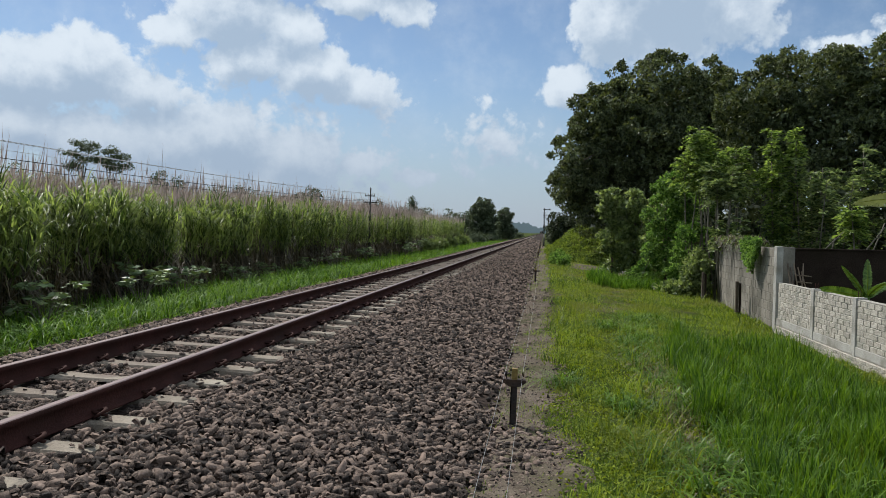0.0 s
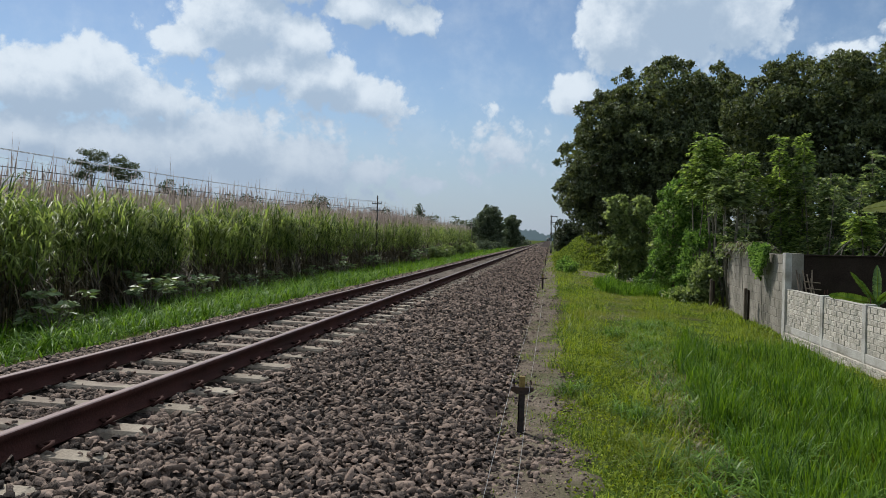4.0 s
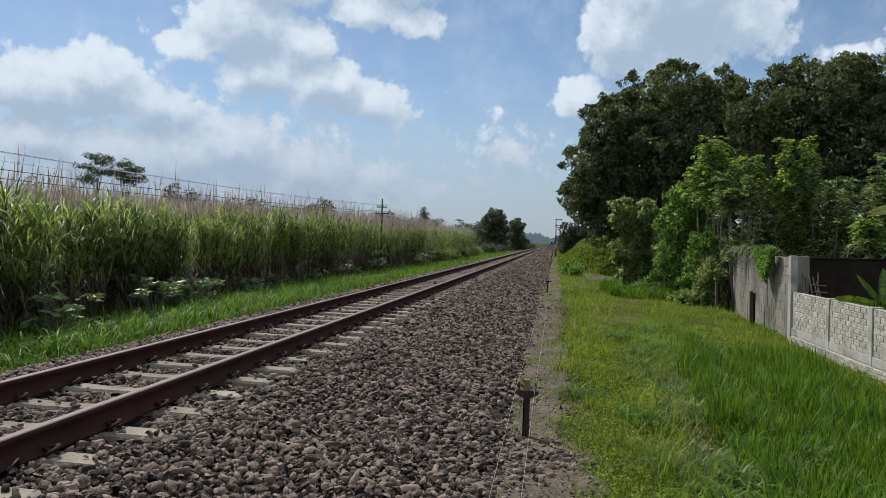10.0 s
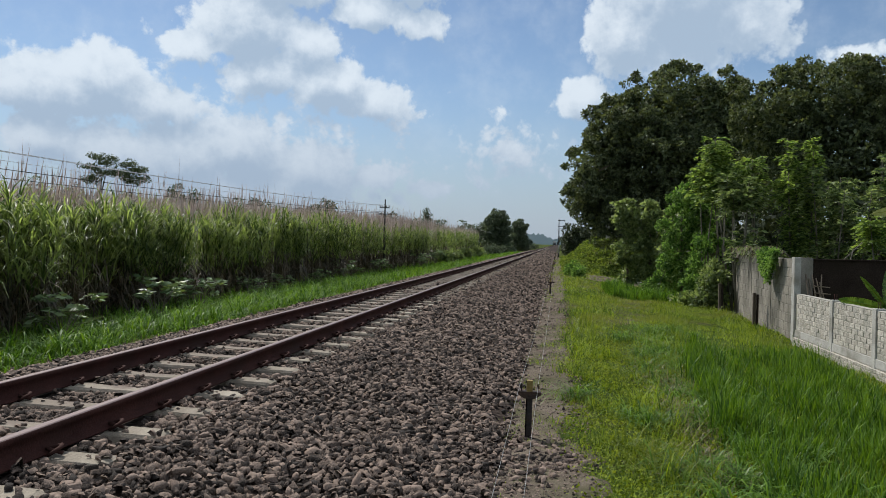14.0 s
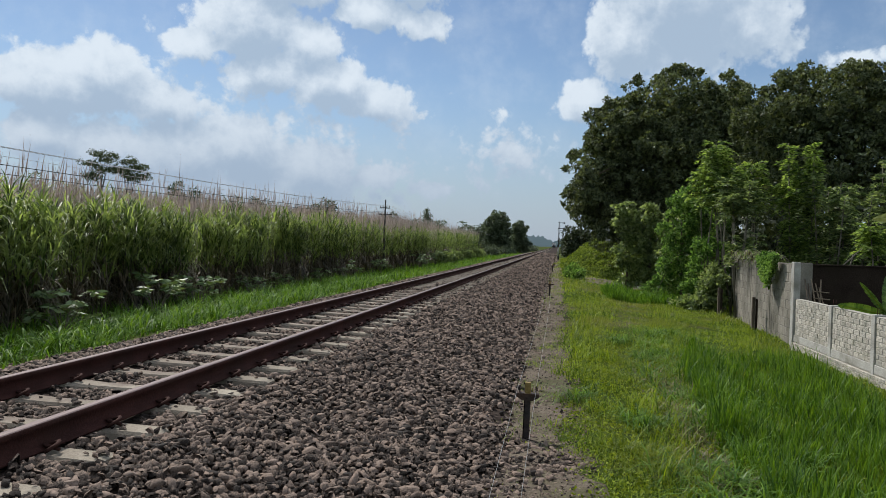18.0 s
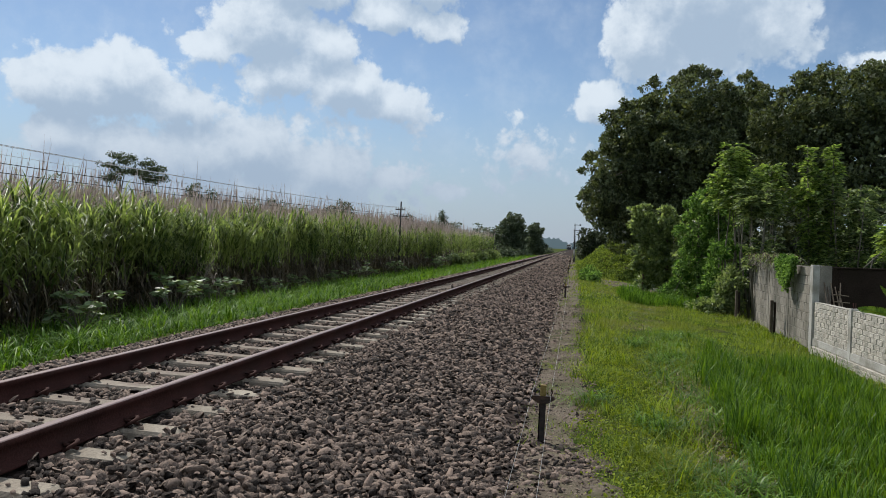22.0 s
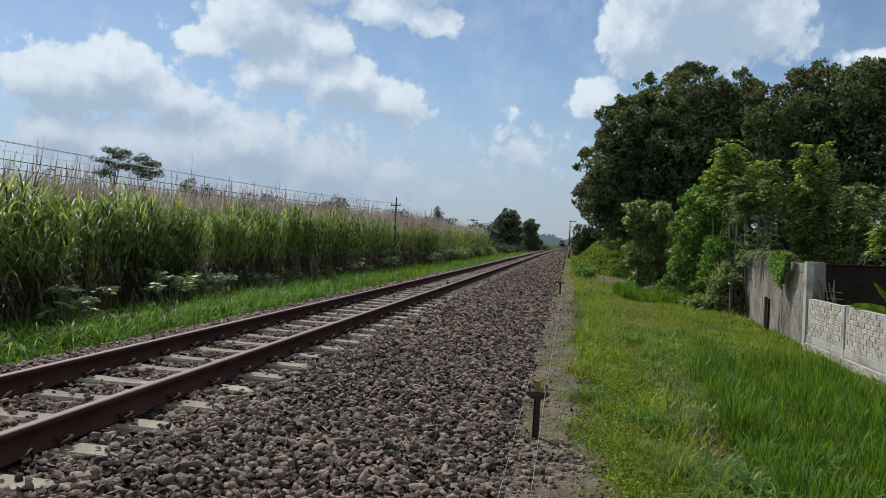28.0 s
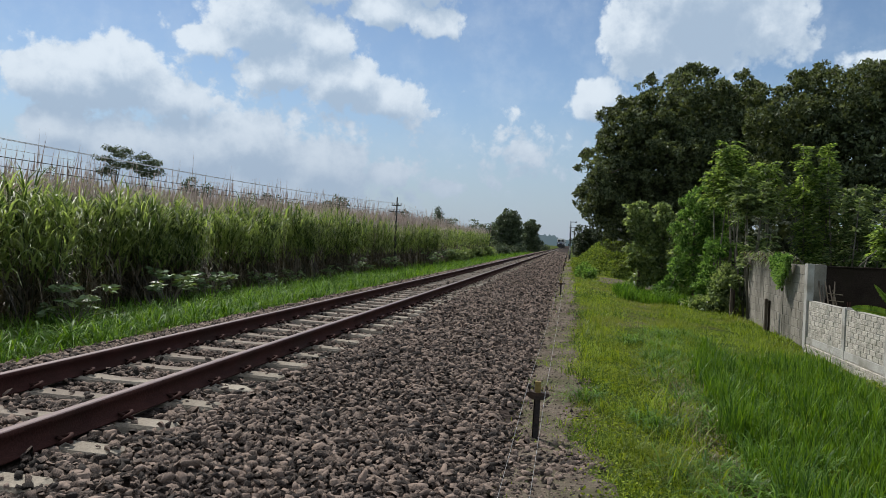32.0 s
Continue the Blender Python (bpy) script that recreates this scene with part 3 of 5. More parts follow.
sleeper, clip = sleeper_mesh(), clip_mesh()
sv = np.empty(len(sleeper.vertices) * 3, np.float32)
sleeper.vertices.foreach_get("co", sv)
far_sleepers = []
for k in range(-40, 420):
    y = 0.22 + 0.6 * k
    if k < 110:
        ob = put("sleeper", sleeper, None, track)
        ob.location = (TRACK_X + random.uniform(-0.012, 0.012), y, random.uniform(-0.006, 0.004))
        ob.rotation_euler = (0, 0, random.uniform(-0.008, 0.008))
        if 4 <= k < 74:
            for side in (-1, 1):
                for face in (-1, 1):
                    c = put("clip", clip, None, ob)
                    c.location = (side * GAUGE / 2 + face * 0.085, 0, 0)
                    c.rotation_euler = (0, 0, 0 if face > 0 else math.pi)
                    c.scale = (1.25, 1.25, 1.0)
    else:
        far_sleepers.append(y)
bm = bmesh.new()
for y in far_sleepers:
    box(bm, TRACK_X - 1, TRACK_X + 1, y - 0.11, y + 0.11, -0.36, -0.165)
tagged(part("sleepers", bm, M_SLEEPER, track), kind="stuff")


# ---------------------------------------------------------------- signal-wire stakes
def stake_thing(x, y):
    z = float(ground_z(x, y))
    s = thing("wire_stake", "dark steel wire stake with ochre top at the ballast edge", "stake", (x, y, z), "stakes along the signal wires")
    bm = boxed(-0.026, 0.026, -0.006, 0.006, -0.15, 0.37)
    box(bm, -0.026, -0.017, -0.006, 0.035, -0.15, 0.37)
    part("post", bm, M_STAKE, s)
    part("cap", boxed(-0.024, 0.024, -0.02, 0.02, 0.365, 0.475, bevel=0.004), M_STAKECAP, s, "ochre painted stake top")
    bm = bmesh.new()
    prof = [(-0.093, 0.388), (0.093, 0.388), (0.093, 0.365), (0.04, 0.332), (-0.04, 0.332), (-0.093, 0.365)]
    a = [bm.verts.new((px, -0.03, pz)) for px, pz in prof]
    b = [bm.verts.new((px, 0.02, pz)) for px, pz in prof]
    bm.faces.new(a), bm.faces.new(b)
    for i in range(6):
        bm.faces.new((a[i], a[(i + 1) % 6], b[(i + 1) % 6], b[i]))
    part("bracket", bm, M_STAKE, s)
    for side in (-1, 1):
        bm = boxed(side * 0.064 - 0.005, side * 0.064 + 0.005, -0.015, 0.015, 0.38, 0.45, bevel=0.002)
        bmesh.ops.create_cone(bm, cap_ends=True, segments=12, radius1=0.016, radius2=0.016, depth=0.012, matrix=Matrix.Translation((side * 0.072, 0, 0.425)) @ Matrix.Rotation(math.pi / 2, 4, "Y"))
        part("pulley", bm, M_STAKE, s)
    s.rotation_euler = (0, radians(random.uniform(-1.5, 1.5)), 0)
    return s


STAKES = [(-0.20, -14.5), (-0.215, 5.97), (-0.23, 23.4), (-0.31, 45.2), (-0.34, 68.0), (-0.36, 92.0)]
for sx, sy in STAKES:
    stake_thing(sx, sy)
for side in (-1, 1):
    pts = []
    for (xa, ya), (xb, yb) in zip(STAKES, STAKES[1:]):
        for k in range(12):
            u = k / 12
            x, y = xa + (xb - xa) * u + side * 0.074, ya + (yb - ya) * u
            za, zb = float(ground_z(xa, ya)), float(ground_z(xb, yb))
            pts.append((x, y, za + (zb - za) * u + 0.425 - 0.12 * 4 * u * (1 - u)))
    wire = put("signal_wire", np_mesh("signal_wire", *tube(pts, [0.0014] * len(pts), 5)), M_WIRE)
    tagged(wire, "thin galvanised signal wire strung over the stakes", "wire", "signal wires")


# ---------------------------------------------------------------- telegraph poles and cables
def pole_thing(x, y, top, arms, radius=0.055, label="slim dark telegraph pole with two cross-arms and insulators"):
    z = float(ground_z(x, y))
    p = thing("telegraph_pole", label, "pole", (x, y, z), "telegraph poles along the line")
    h = top - z
    put("mast", np_mesh("mast", *tube([(0, 0, -0.3), (0, 0, h * 0.5), (0.03, 0, h)], [radius * 1.2, radius, radius * 0.7], 8)), M_POLE, p)
    for az_, half in arms:
        a = part("crossarm", boxed(-half, half, -0.025, 0.025, az_ - z - 0.025, az_ - z + 0.025, bevel=0.004), M_POLE, p)
        for fx in (-0.92, -0.4, 0.4, 0.92):
            prof = [(0, 0, az_ - z + 0.02), (0, 0, az_ - z + 0.06), (0, 0, az_ - z + 0.075), (0, 0, az_ - z + 0.13)]
            ob = put("insulator", np_mesh("insulator", *tube(prof, [0.012, 0.035, 0.03, 0.022], 8)), M_INSULATOR, a)
            ob.location = (fx * half, 0, 0)
    return p


ARMS = [(2.98, 0.28), (2.62, 0.42)]
LINE = [(-9.86, -18), (-9.83, 41.2), (-10.5, 98), (-10.9, 150), (-11.2, 205)]
for lx, ly in LINE:
    pole_thing(lx, ly, 3.45, ARMS)
for off, za, sag, rad, mat_ in ((-0.25, 3.12, 0.52, 0.0055, M_LINE), (0.25, 3.12, 0.58, 0.0055, M_LINE), (-0.1, 3.1, 0.68, 0.004, M_LINE), (0.38, 2.74, 0.53, 0.007, M_CABLE), (-0.38, 2.70, 0.57, 0.007, M_CABLE)):
    pts = []
    for (xa, ya), (xb, yb) in zip(LINE, LINE[1:]):
        for k in range(16):
            u = k / 16
            pts.append((xa + (xb - xa) * u + off, ya + (yb - ya) * u, za - sag * 4 * u * (1 - u)))
    pts.append((LINE[-1][0] + off, LINE[-1][1], za))
    tagged(put("overhead_cable", np_mesh("overhead_cable", *tube(pts, [rad] * len(pts), 5)), mat_), "overhead line strung between the telegraph poles above the cane", "cable", "overhead lines")
for sx, sy, sh in ((0.7, 130, 4.2), (1.0, 175, 4.6), (1.2, 230, 4.8)):
    pole_thing(sx, sy, sh, [(sh - 0.4, 0.5)], 0.07)


def signal_thing():
    x, y = 0.02, 85.0
    z = float(ground_z(-0.3, y))
    s = thing("signal_mast", "slim railway signal mast, white and black banded foot, two short arms", "signal", (x, y, z))
    put("mast", np_mesh("mast", *tube([(0, 0, 1.45), (0, 0, 3.0), (0, 0, 4.35)], [0.06, 0.05, 0.045], 10)), M_POLE, s)
    put("foot_band", np_mesh("foot_band", *tube([(0, 0, -0.1), (0, 0, 0.55)], [0.09, 0.09], 10)), M_CABLE, s, "black painted foot")
    put("white_band", np_mesh("white_band", *tube([(0, 0, 0.55), (0, 0, 1.45)], [0.085, 0.085], 10)), M_CAST, s, "white painted band")
    for az_ in (4.22, 3.58):
        part("arm", boxed(-0.12, 0.62, -0.03, 0.03, az_ - 0.035, az_ + 0.035, bevel=0.01), M_POLE, s)
        part("arm_end", boxed(0.50, 0.68, -0.05, 0.05, az_ - 0.08, az_ + 0.08, bevel=0.02), M_POLE, s)
    for side in (-0.14, 0.14):
        part("ladder_rail", boxed(side * 0.7 - 0.009, side * 0.7 + 0.009, 0.1, 0.12, 0, 3.9), M_POLE, s)
    for k in range(12):
        part("rung", boxed(-0.1, 0.1, 0.103, 0.117, 0.3 + k * 0.3, 0.316 + k * 0.3), M_POLE, s)
    part("counterweight", boxed(-0.2, -0.08, -0.05, 0.05, 1.5, 1.75, bevel=0.01), M_CABLE, s)


signal_thing()


# ---------------------------------------------------------------- grass
def turf(name, parent, zones, material, seed, label="", cover=None):
    r = np.random.default_rng(seed)
    out = []
    for x0, x1, y0, y1, density, h0, h1, w, segs, lean in zones:
        n = int((x1 - x0) * (y1 - y0) * density)
        x, y = r.uniform(x0, x1, n), r.uniform(y0, y1, n)
        tuft = wavy(x, y, 2.2) + 0.6 * wavy(y, x, 4.7)
        keep = r.uniform(-1.6, 1.3, n) < tuft + 1.3
        if cover is not None:
            keep &= r.uniform(size=n) < cover(x, y)
        x, y, tuft = x[keep], y[keep], tuft[keep]
        n = len(x)
        h = r.uniform(h0, h1, n) * (0.75 + 0.5 * tuft).clip(0.3, 1.8)
        out.append(blades(np.stack([x, y, ground_z(x, y) - 0.01], 1), r.uniform(0, 2 * np.pi, n), h, w * r.uniform(0.6, 1.3, n), lean * r.uniform(0.3, 1.3, n), segs, 0.25))
    return put(name, np_mesh(name, *join(out)), material, parent, label, "stuff")


def trodden(x, y):
    """A narrow lane worn through the grass beside the tall stand."""
    mid = 1.18 + 0.02 * (y - 5.4) + 0.05 * np.sin(y * 1.1) + 0.03 * wavy(x, y, 3.0)
    return np.exp(-((x - mid) / (0.2 + 0.006 * y)) ** 2) * (1 - smooth01((y - 14) / 9))


def bare(x, y):
    """Share of ground under grass: thin along the path's edge and in the trodden lane."""
    edge = smooth01((x - 0.0 - 0.1 * wavy(y * 0, y, 1.1)) / 0.5)
    lane = 1 - 0.85 * trodden(x, y)
    worn = 1 - 0.92 * np.exp(-((x - 2.7) / 1.5) ** 4 - ((y - 37.2) / 3.6) ** 4)
    return edge * lane * worn


turf("short_grass", ground, [
    (-0.05, 4.6, -10, -3, 150, 0.06, 0.14, 0.016, 1, 0.9), (-0.05, 4.6, -3, 2.2, 400, 0.06, 0.16, 0.009, 1, 0.9), (-0.05, 3.8, 2.2, 7, 2600, 0.06, 0.18, 0.006, 2, 0.9), (-0.05, 5.2, 7, 13, 1350, 0.07, 0.18, 0.009, 2, 0.9),
    (-0.1, 5.0, 13, 24, 820, 0.07, 0.16, 0.013, 1, 0.8), (-0.1, 6, 24, 48, 170, 0.08, 0.2, 0.03, 1, 0.8), (-0.1, 1.5, 48, 90, 120, 0.1, 0.25, 0.05, 1, 0.8)], M_GRASS, 3, "short sunlit green grass", bare)
turf("path_weeds", ground, [(-0.62, 0.3, 2.3, 14, 620, 0.03, 0.1, 0.006, 2, 1.0), (-0.62, 0.12, 14, 30, 200, 0.04, 0.12, 0.014, 1, 1.0), (-0.5, 0.12, 30, 75, 90, 0.06, 0.16, 0.03, 1, 0.9)], M_GRASS, 7, "thin weeds sprouting on the dirt path", lambda x, y: (wavy(x * 1.5, y, 2.1) > 0.25 - 0.45 * smooth01((y - 12) / 8) - 1.2 * smooth01((x + 0.15) / 0.3)) * 1.0)


def lush(x, y):
    near_edge = np.interp(y, [2, 5.3, 6.5, 9.6, 11.3, 12.4], [1.1, 1.3, 1.3, 1.5, 1.7, 2.7]) + 0.07 * wavy(y * 0, y, 2.3)
    return smooth01((x - near_edge) / 0.2) * (1 - smooth01((x - 3.9) / 0.35)) * (1 - smooth01((y - 11.6 - 0.4 * np.sin(x * 2)) / 1.0))


turf("tall_grass", ground, [(1.3, 4.4, -4, 2.2, 120, 0.24, 0.42, 0.014, 2, 0.6), (1.05, 4.2, 2.2, 7, 1450, 0.2, 0.42, 0.012, 3, 0.42), (1.2, 4.3, 7, 12.8, 900, 0.2, 0.38, 0.014, 3, 0.4)], M_RICE, 4, "tall lush green grass", lush)
turf("lane_straw", ground, [(0.8, 1.9, 2.4, 10, 2000, 0.06, 0.2, 0.008, 2, 1.7), (0.9, 2.1, 10, 22, 300, 0.06, 0.16, 0.012, 1, 1.6)], M_THATCH, 14, "flattened dry grass in the trodden lane", lambda x, y: trodden(x, y) * 0.85)
turf("edge_grass", ground, [(0.15, 1.2, 3.0, 9, 260, 0.14, 0.3, 0.009, 3, 0.9), (0.15, 1.3, 9, 18, 130, 0.14, 0.28, 0.014, 2, 0.8)], M_GRASS, 15, "longer bright grass along the path", lambda x, y: smooth01((x - 0.1) / 0.3) * (1 - trodden(x, y)) * (wavy(x, y, 2.6) > -0.2))
turf("dry_strip", ground, [(1.2, 4.2, 18.0, 20.8, 90, 0.05, 0.14, 0.02, 1, 1.5)], M_THATCH, 16, "strip of dried cut grass", lambda x, y: np.exp(-((y - 19.3 - 0.25 * x + 0.4) / 0.55) ** 2) * 0.9)
turf("reed_grass", ground, [(1.6, 4.2, 23.8, 28, 620, 0.28, 0.5, 0.02, 2, 0.45)], M_VERGE, 5, "patch of tall bright green grass")
turf("wall_weeds", ground, [(4.2, 4.6, 8, 15.6, 160, 0.06, 0.18, 0.014, 2, 0.9), (4.2, 4.8, 15.6, 23, 160, 0.1, 0.3, 0.02, 2, 0.9)], M_GRASS, 9, "rough grass at the foot of the walls")
turf("verge_grass", ground, [(-9.9, -6.0, 5, 15, 430, 0.14, 0.42, 0.017, 3, 1.15), (-9.9, -6.0, 15, 28, 260, 0.14, 0.4, 0.022, 2, 1.0), (-9.9, -6.0, 28, 60, 110, 0.15, 0.4, 0.04, 1, 0.8), (-9.9, -6.1, 60, 130, 40, 0.2, 0.5, 0.08, 1, 0.8)],
     M_VERGE, 6, "bright green grass on the far verge", lambda x, y: smooth01((-6.05 - x - 0.15 * wavy(y * 0, y, 0.8)) / 0.5) * (1 - 0.7 * smooth01((-8.1 + 0.9 * smooth01((17 - y) / 6) - x + 0.3 * wavy(x, y, 1.2)) / 0.8)))
# small broad leaves among the grass
r = np.random.default_rng(20)
n = 44000
cx, cy = 0.02 + 4.4 * r.uniform(size=n) ** 1.5, 2.3 + 10.5 * r.uniform(size=n) ** 1.4
ok = r.uniform(size=n) < smooth01((cx - 0.02 - 0.1 * wavy(cy * 0, cy, 1.1)) / 0.7)
cx, cy = cx[ok], cy[ok]
n = len(cx)
way_ = r.normal(0, 1, (n, 3)) * (1, 1, 0.35) + (0, 0, 0.15)
put("clover", np_mesh("clover", *leaves(np.stack([cx, cy, ground_z(cx, cy) + r.uniform(0.01, 0.07, n)], 1), way_, r.uniform(0.018, 0.038, n), r.uniform(0.012, 0.024, n), r)), M_CLOVER, ground, "low broad-leaved weeds in the grass", "stuff")
# a few coarse tufts near the path
r = np.random.default_rng(21)
tx, ty, tn = [], [], 0
spots = [(1.0, 4.6), (1.1, 5.0), (1.25, 4.4), (0.95, 5.3), (1.2, 5.5), (0.78, 6.6), (0.7, 6.8), (0.85, 6.7), (1.45, 6.15), (1.35, 7.2), (1.2, 8.0), (1.15, 9.2), (0.9, 4.0)]
spots += [(float(r.normal(1.15 + 0.05 * v, 0.45)), float(v)) for v in r.uniform(2.6, 15, 60)]
for cx, cy in spots:
    k = int(r.uniform(25, 70))
    tx.append(cx + r.normal(0, 0.07, k))
    ty.append(cy + r.normal(0, 0.07, k))
tx, ty = np.concatenate(tx), np.concatenate(ty)
n = len(tx)
put("grass_tufts", np_mesh("grass_tufts", *blades(np.stack([tx, ty, ground_z(tx, ty)], 1), r.uniform(0, 6.28, n), r.uniform(0.2, 0.42, n), r.uniform(0.008, 0.014, n), r.uniform(0.7, 1.4, n), 4, 0.55)), M_RICE, ground, "coarse arching grass tufts", "stuff")


# coarse arching tufts on the far verge
r = np.random.default_rng(22)
tx, ty = [], []
for k in range(190):
    v = 6.5 + 24 * r.uniform() ** 1.3
    cx, cy, m = r.uniform(-8.9, -6.35), v, int(r.uniform(8, 26))
    tx.append(cx + r.normal(0, 0.09, m))
    ty.append(cy + r.normal(0, 0.09, m))
tx, ty = np.concatenate(tx), np.concatenate(ty)
n = len(tx)
put("verge_tufts", np_mesh("verge_tufts", *blades(np.stack([tx, ty, ground_z(tx, ty)], 1), r.uniform(0, 6.28, n), r.uniform(0.3, 0.75, n), r.uniform(0.012, 0.024, n), r.uniform(0.5, 1.3, n), 5, 0.6)), M_VERGE, ground, "coarse arching grass tufts on the verge", "stuff")


# ---------------------------------------------------------------- sugar cane
def cane_field():
    field = thing("sugar_cane_field", "dense flowering sugar cane, green leaves below pinkish plumes", "sugar cane", (0, 0, 0), kind="stuff")
    r = np.random.default_rng(5)
    stalks, green, dry, plume = [], [], [], []
    # front of the field, then rows behind
    spots = []
    for x0, x1, y0, y1, d in ((-11.2, -9.7, 6, 26, 11), (-11.2, -9.8, 26, 55, 7), (-11.2, -10.0, 55, 94, 4), (-14, -11.2, 6, 50, 3.4), (-14, -11.2, 50, 94, 1.5)):
        n = int((x1 - x0) * (y1 - y0) * d)
        spots.append(np.stack([r.uniform(x0, x1, n), r.uniform(y0, y1, n)], 1))
    xy = np.concatenate(spots)
    xy[:, 0] += 0.22 * wavy(xy[:, 1] * 0, xy[:, 1], 0.8) + np.interp(xy[:, 1], [6, 10.5, 14, 20, 40], [1.9, 1.45, 0.75, 0.3, 0])
    n = len(xy)
    z = ground_z(xy[:, 0], xy[:, 1])
    tall = r.uniform(1.8, 2.35, n) + np.interp(xy[:, 1], [12, 36, 92], [0, 0.35, 0.5]) + 0.12 * wavy(xy[:, 0], xy[:, 1], 0.5)
    # stalks: thin upright strips in pairs across each other
    for turn in (0.3, 1.9):
        stalks.append(blades(np.stack([xy[:, 0], xy[:, 1], z], 1), np.full(n, turn) + r.uniform(-0.4, 0.4, n), tall * 1.1, np.full(n, 0.024), r.uniform(0, 0.14, n), 2))
    for k in range(19):
        h = tall * (0.42 + 0.58 * r.uniform(0, 1.0, n) ** 0.7)
        base = np.stack([xy[:, 0], xy[:, 1], z + h], 1)
        green.append(blades(base, r.uniform(0, 6.28, n), r.uniform(0.45, 0.95, n), r.uniform(0.02, 0.04, n), r.uniform(0.35, 1.2, n), 4, 0.6))
    # leaves that arch out of the field's face
    face = xy[:, 0] > -10.9 + np.interp(xy[:, 1], [6, 10.5, 14, 20, 40], [1.9, 1.45, 0.75, 0.3, 0])
    fx, fz, ft = xy[face], z[face], tall[face]
    m = len(fx)
    for k in range(22):
        base = np.stack([fx[:, 0] + r.uniform(0, 0.3, m), fx[:, 1], fz + ft * (0.33 + 0.6 * r.uniform(0, 1, m) ** 0.8)], 1)
        green.append(blades(base, r.normal(-0.4, 1.0, m), r.uniform(0.35, 0.7, m), r.uniform(0.022, 0.042, m), r.uniform(0.6, 1.25, m), 4, 0.5))
    for k in range(11):
        base = np.stack([xy[:, 0], xy[:, 1], z + tall * r.uniform(0.08, 0.5, n)], 1)
        dry.append(blades(base, r.uniform(0, 6.28, n), r.uniform(0.5, 0.9, n), r.uniform(0.02, 0.04, n), r.uniform(0.7, 1.4, n), 3, 1.1))
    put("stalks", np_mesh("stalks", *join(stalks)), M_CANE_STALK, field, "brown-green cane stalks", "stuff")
    put("leaves", np_mesh("leaves", *join(green)), M_CANE_LEAF, field, "long arching green cane leaves", "stuff")
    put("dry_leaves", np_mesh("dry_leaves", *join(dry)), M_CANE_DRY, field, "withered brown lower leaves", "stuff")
    # plumes above the leaves, deep into the field
    spots = []
    for x0, x1, y0, y1, d in ((-11, -9.8, 6, 60, 20), (-13, -11, 6, 60, 38), (-11, -10, 60, 95, 7), (-13, -11, 60, 95, 12), (-22, -13, 6, 95, 17), (-38, -22, 20, 110, 2.5)):
        n = int((x1 - x0) * (y1 - y0) * d)
        spots.append(np.stack([r.uniform(x0, x1, n), r.uniform(y0, y1, n)], 1))
    xy = np.concatenate(spots)
    n = len(xy)
    z = ground_z(xy[:, 0], xy[:, 1])
    tall_one = r.uniform(size=n) < 0.18
    top = z + np.interp(xy[:, 1], [12, 36, 63, 92], [0.5, 0.86, 1.02, 1.05]) + r.uniform(2.0, 2.5, n) + 0.12 * wavy(xy[:, 0], xy[:, 1], 0.6) + tall_one * r.uniform(0.2, 0.72, n)
    size = r.uniform(0.45, 0.85, n)
    lean = r.uniform(0, 0.25, n)
    head = r.normal(0.6, 0.7, n)
    base = np.stack([xy[:, 0], xy[:, 1], top - size - 0.75], 1)
    stem = blades(base, head, size + 0.85, np.full(n, 0.011), lean * 0.4, 1)
    for turn in (0, 1.05, 2.1):
        b = np.stack([xy[:, 0], xy[:, 1], top - size], 1)
        # a spindle: widest a third of the way up
        hh = head + turn
        sd = np.stack([np.cos(hh), np.sin(hh), hh * 0], 1)
        w = np.where(tall_one, r.uniform(0.006, 0.013, n), r.uniform(0.009, 0.028, n))[:, None]
        tip = b + np.stack([lean * size * np.cos(head), lean * size * np.sin(head), size], 1)
        mid = b * 0.66 + tip * 0.34
        v = np.stack([b, mid + sd * w, tip, mid - sd * w], 1).reshape(-1, 3)
        plume.append((v, (np.arange(n) * 4)[:, None] + np.arange(4)[None]))
    put("plume_stems", np_mesh("plume_stems", *stem), M_PLUME, field, kind="stuff")
    put("plumes", np_mesh("plumes", *join(plume)), M_PLUME, field, "feathery pinkish-tan flower plumes", "stuff")
    return field


cane_field()


# ---------------------------------------------------------------- roadside weeds
def weed_thing(x, y, size):
    z = float(ground_z(x, y))
    w = thing("weed", "low broad-leaved pale green weed growing on the grassy verge", "plant", (x, y, z), "weeds on the verge")
    r = np.random.default_rng(int(abs(x * 100) + y * 10))
    stems, at, way_ = [], [], []
    for k in range(11):
        a, o = r.uniform(0, 6.28), r.uniform(0.15, 0.6) * size
        tip = np.array([math.cos(a) * o, math.sin(a) * o, r.uniform(0.35, 0.75) * size])
        stems.append(([(0, 0, -0.03), tuple(tip * 0.5 + np.array([0, 0, 0.08])), tuple(tip)], [0.012, 0.008, 0.004], 5))
        for j in range(13):
            b = j / 13 * 6.28
            at.append(tip + r.normal(0, 0.03, 3))
            way_.append((math.cos(b), math.sin(b), r.uniform(-0.35, 0.15)))
    for st in stems:
        put("stem", np_mesh("stem", *tube(*st)), M_STEM, w)
    n = len(at)
    put("leaves", np_mesh("leaves", *leaves(np.array(at), np.array(way_), r.uniform(0.12, 0.22, n) * size, r.uniform(0.05, 0.08, n) * size, r)), M_WEED, w)


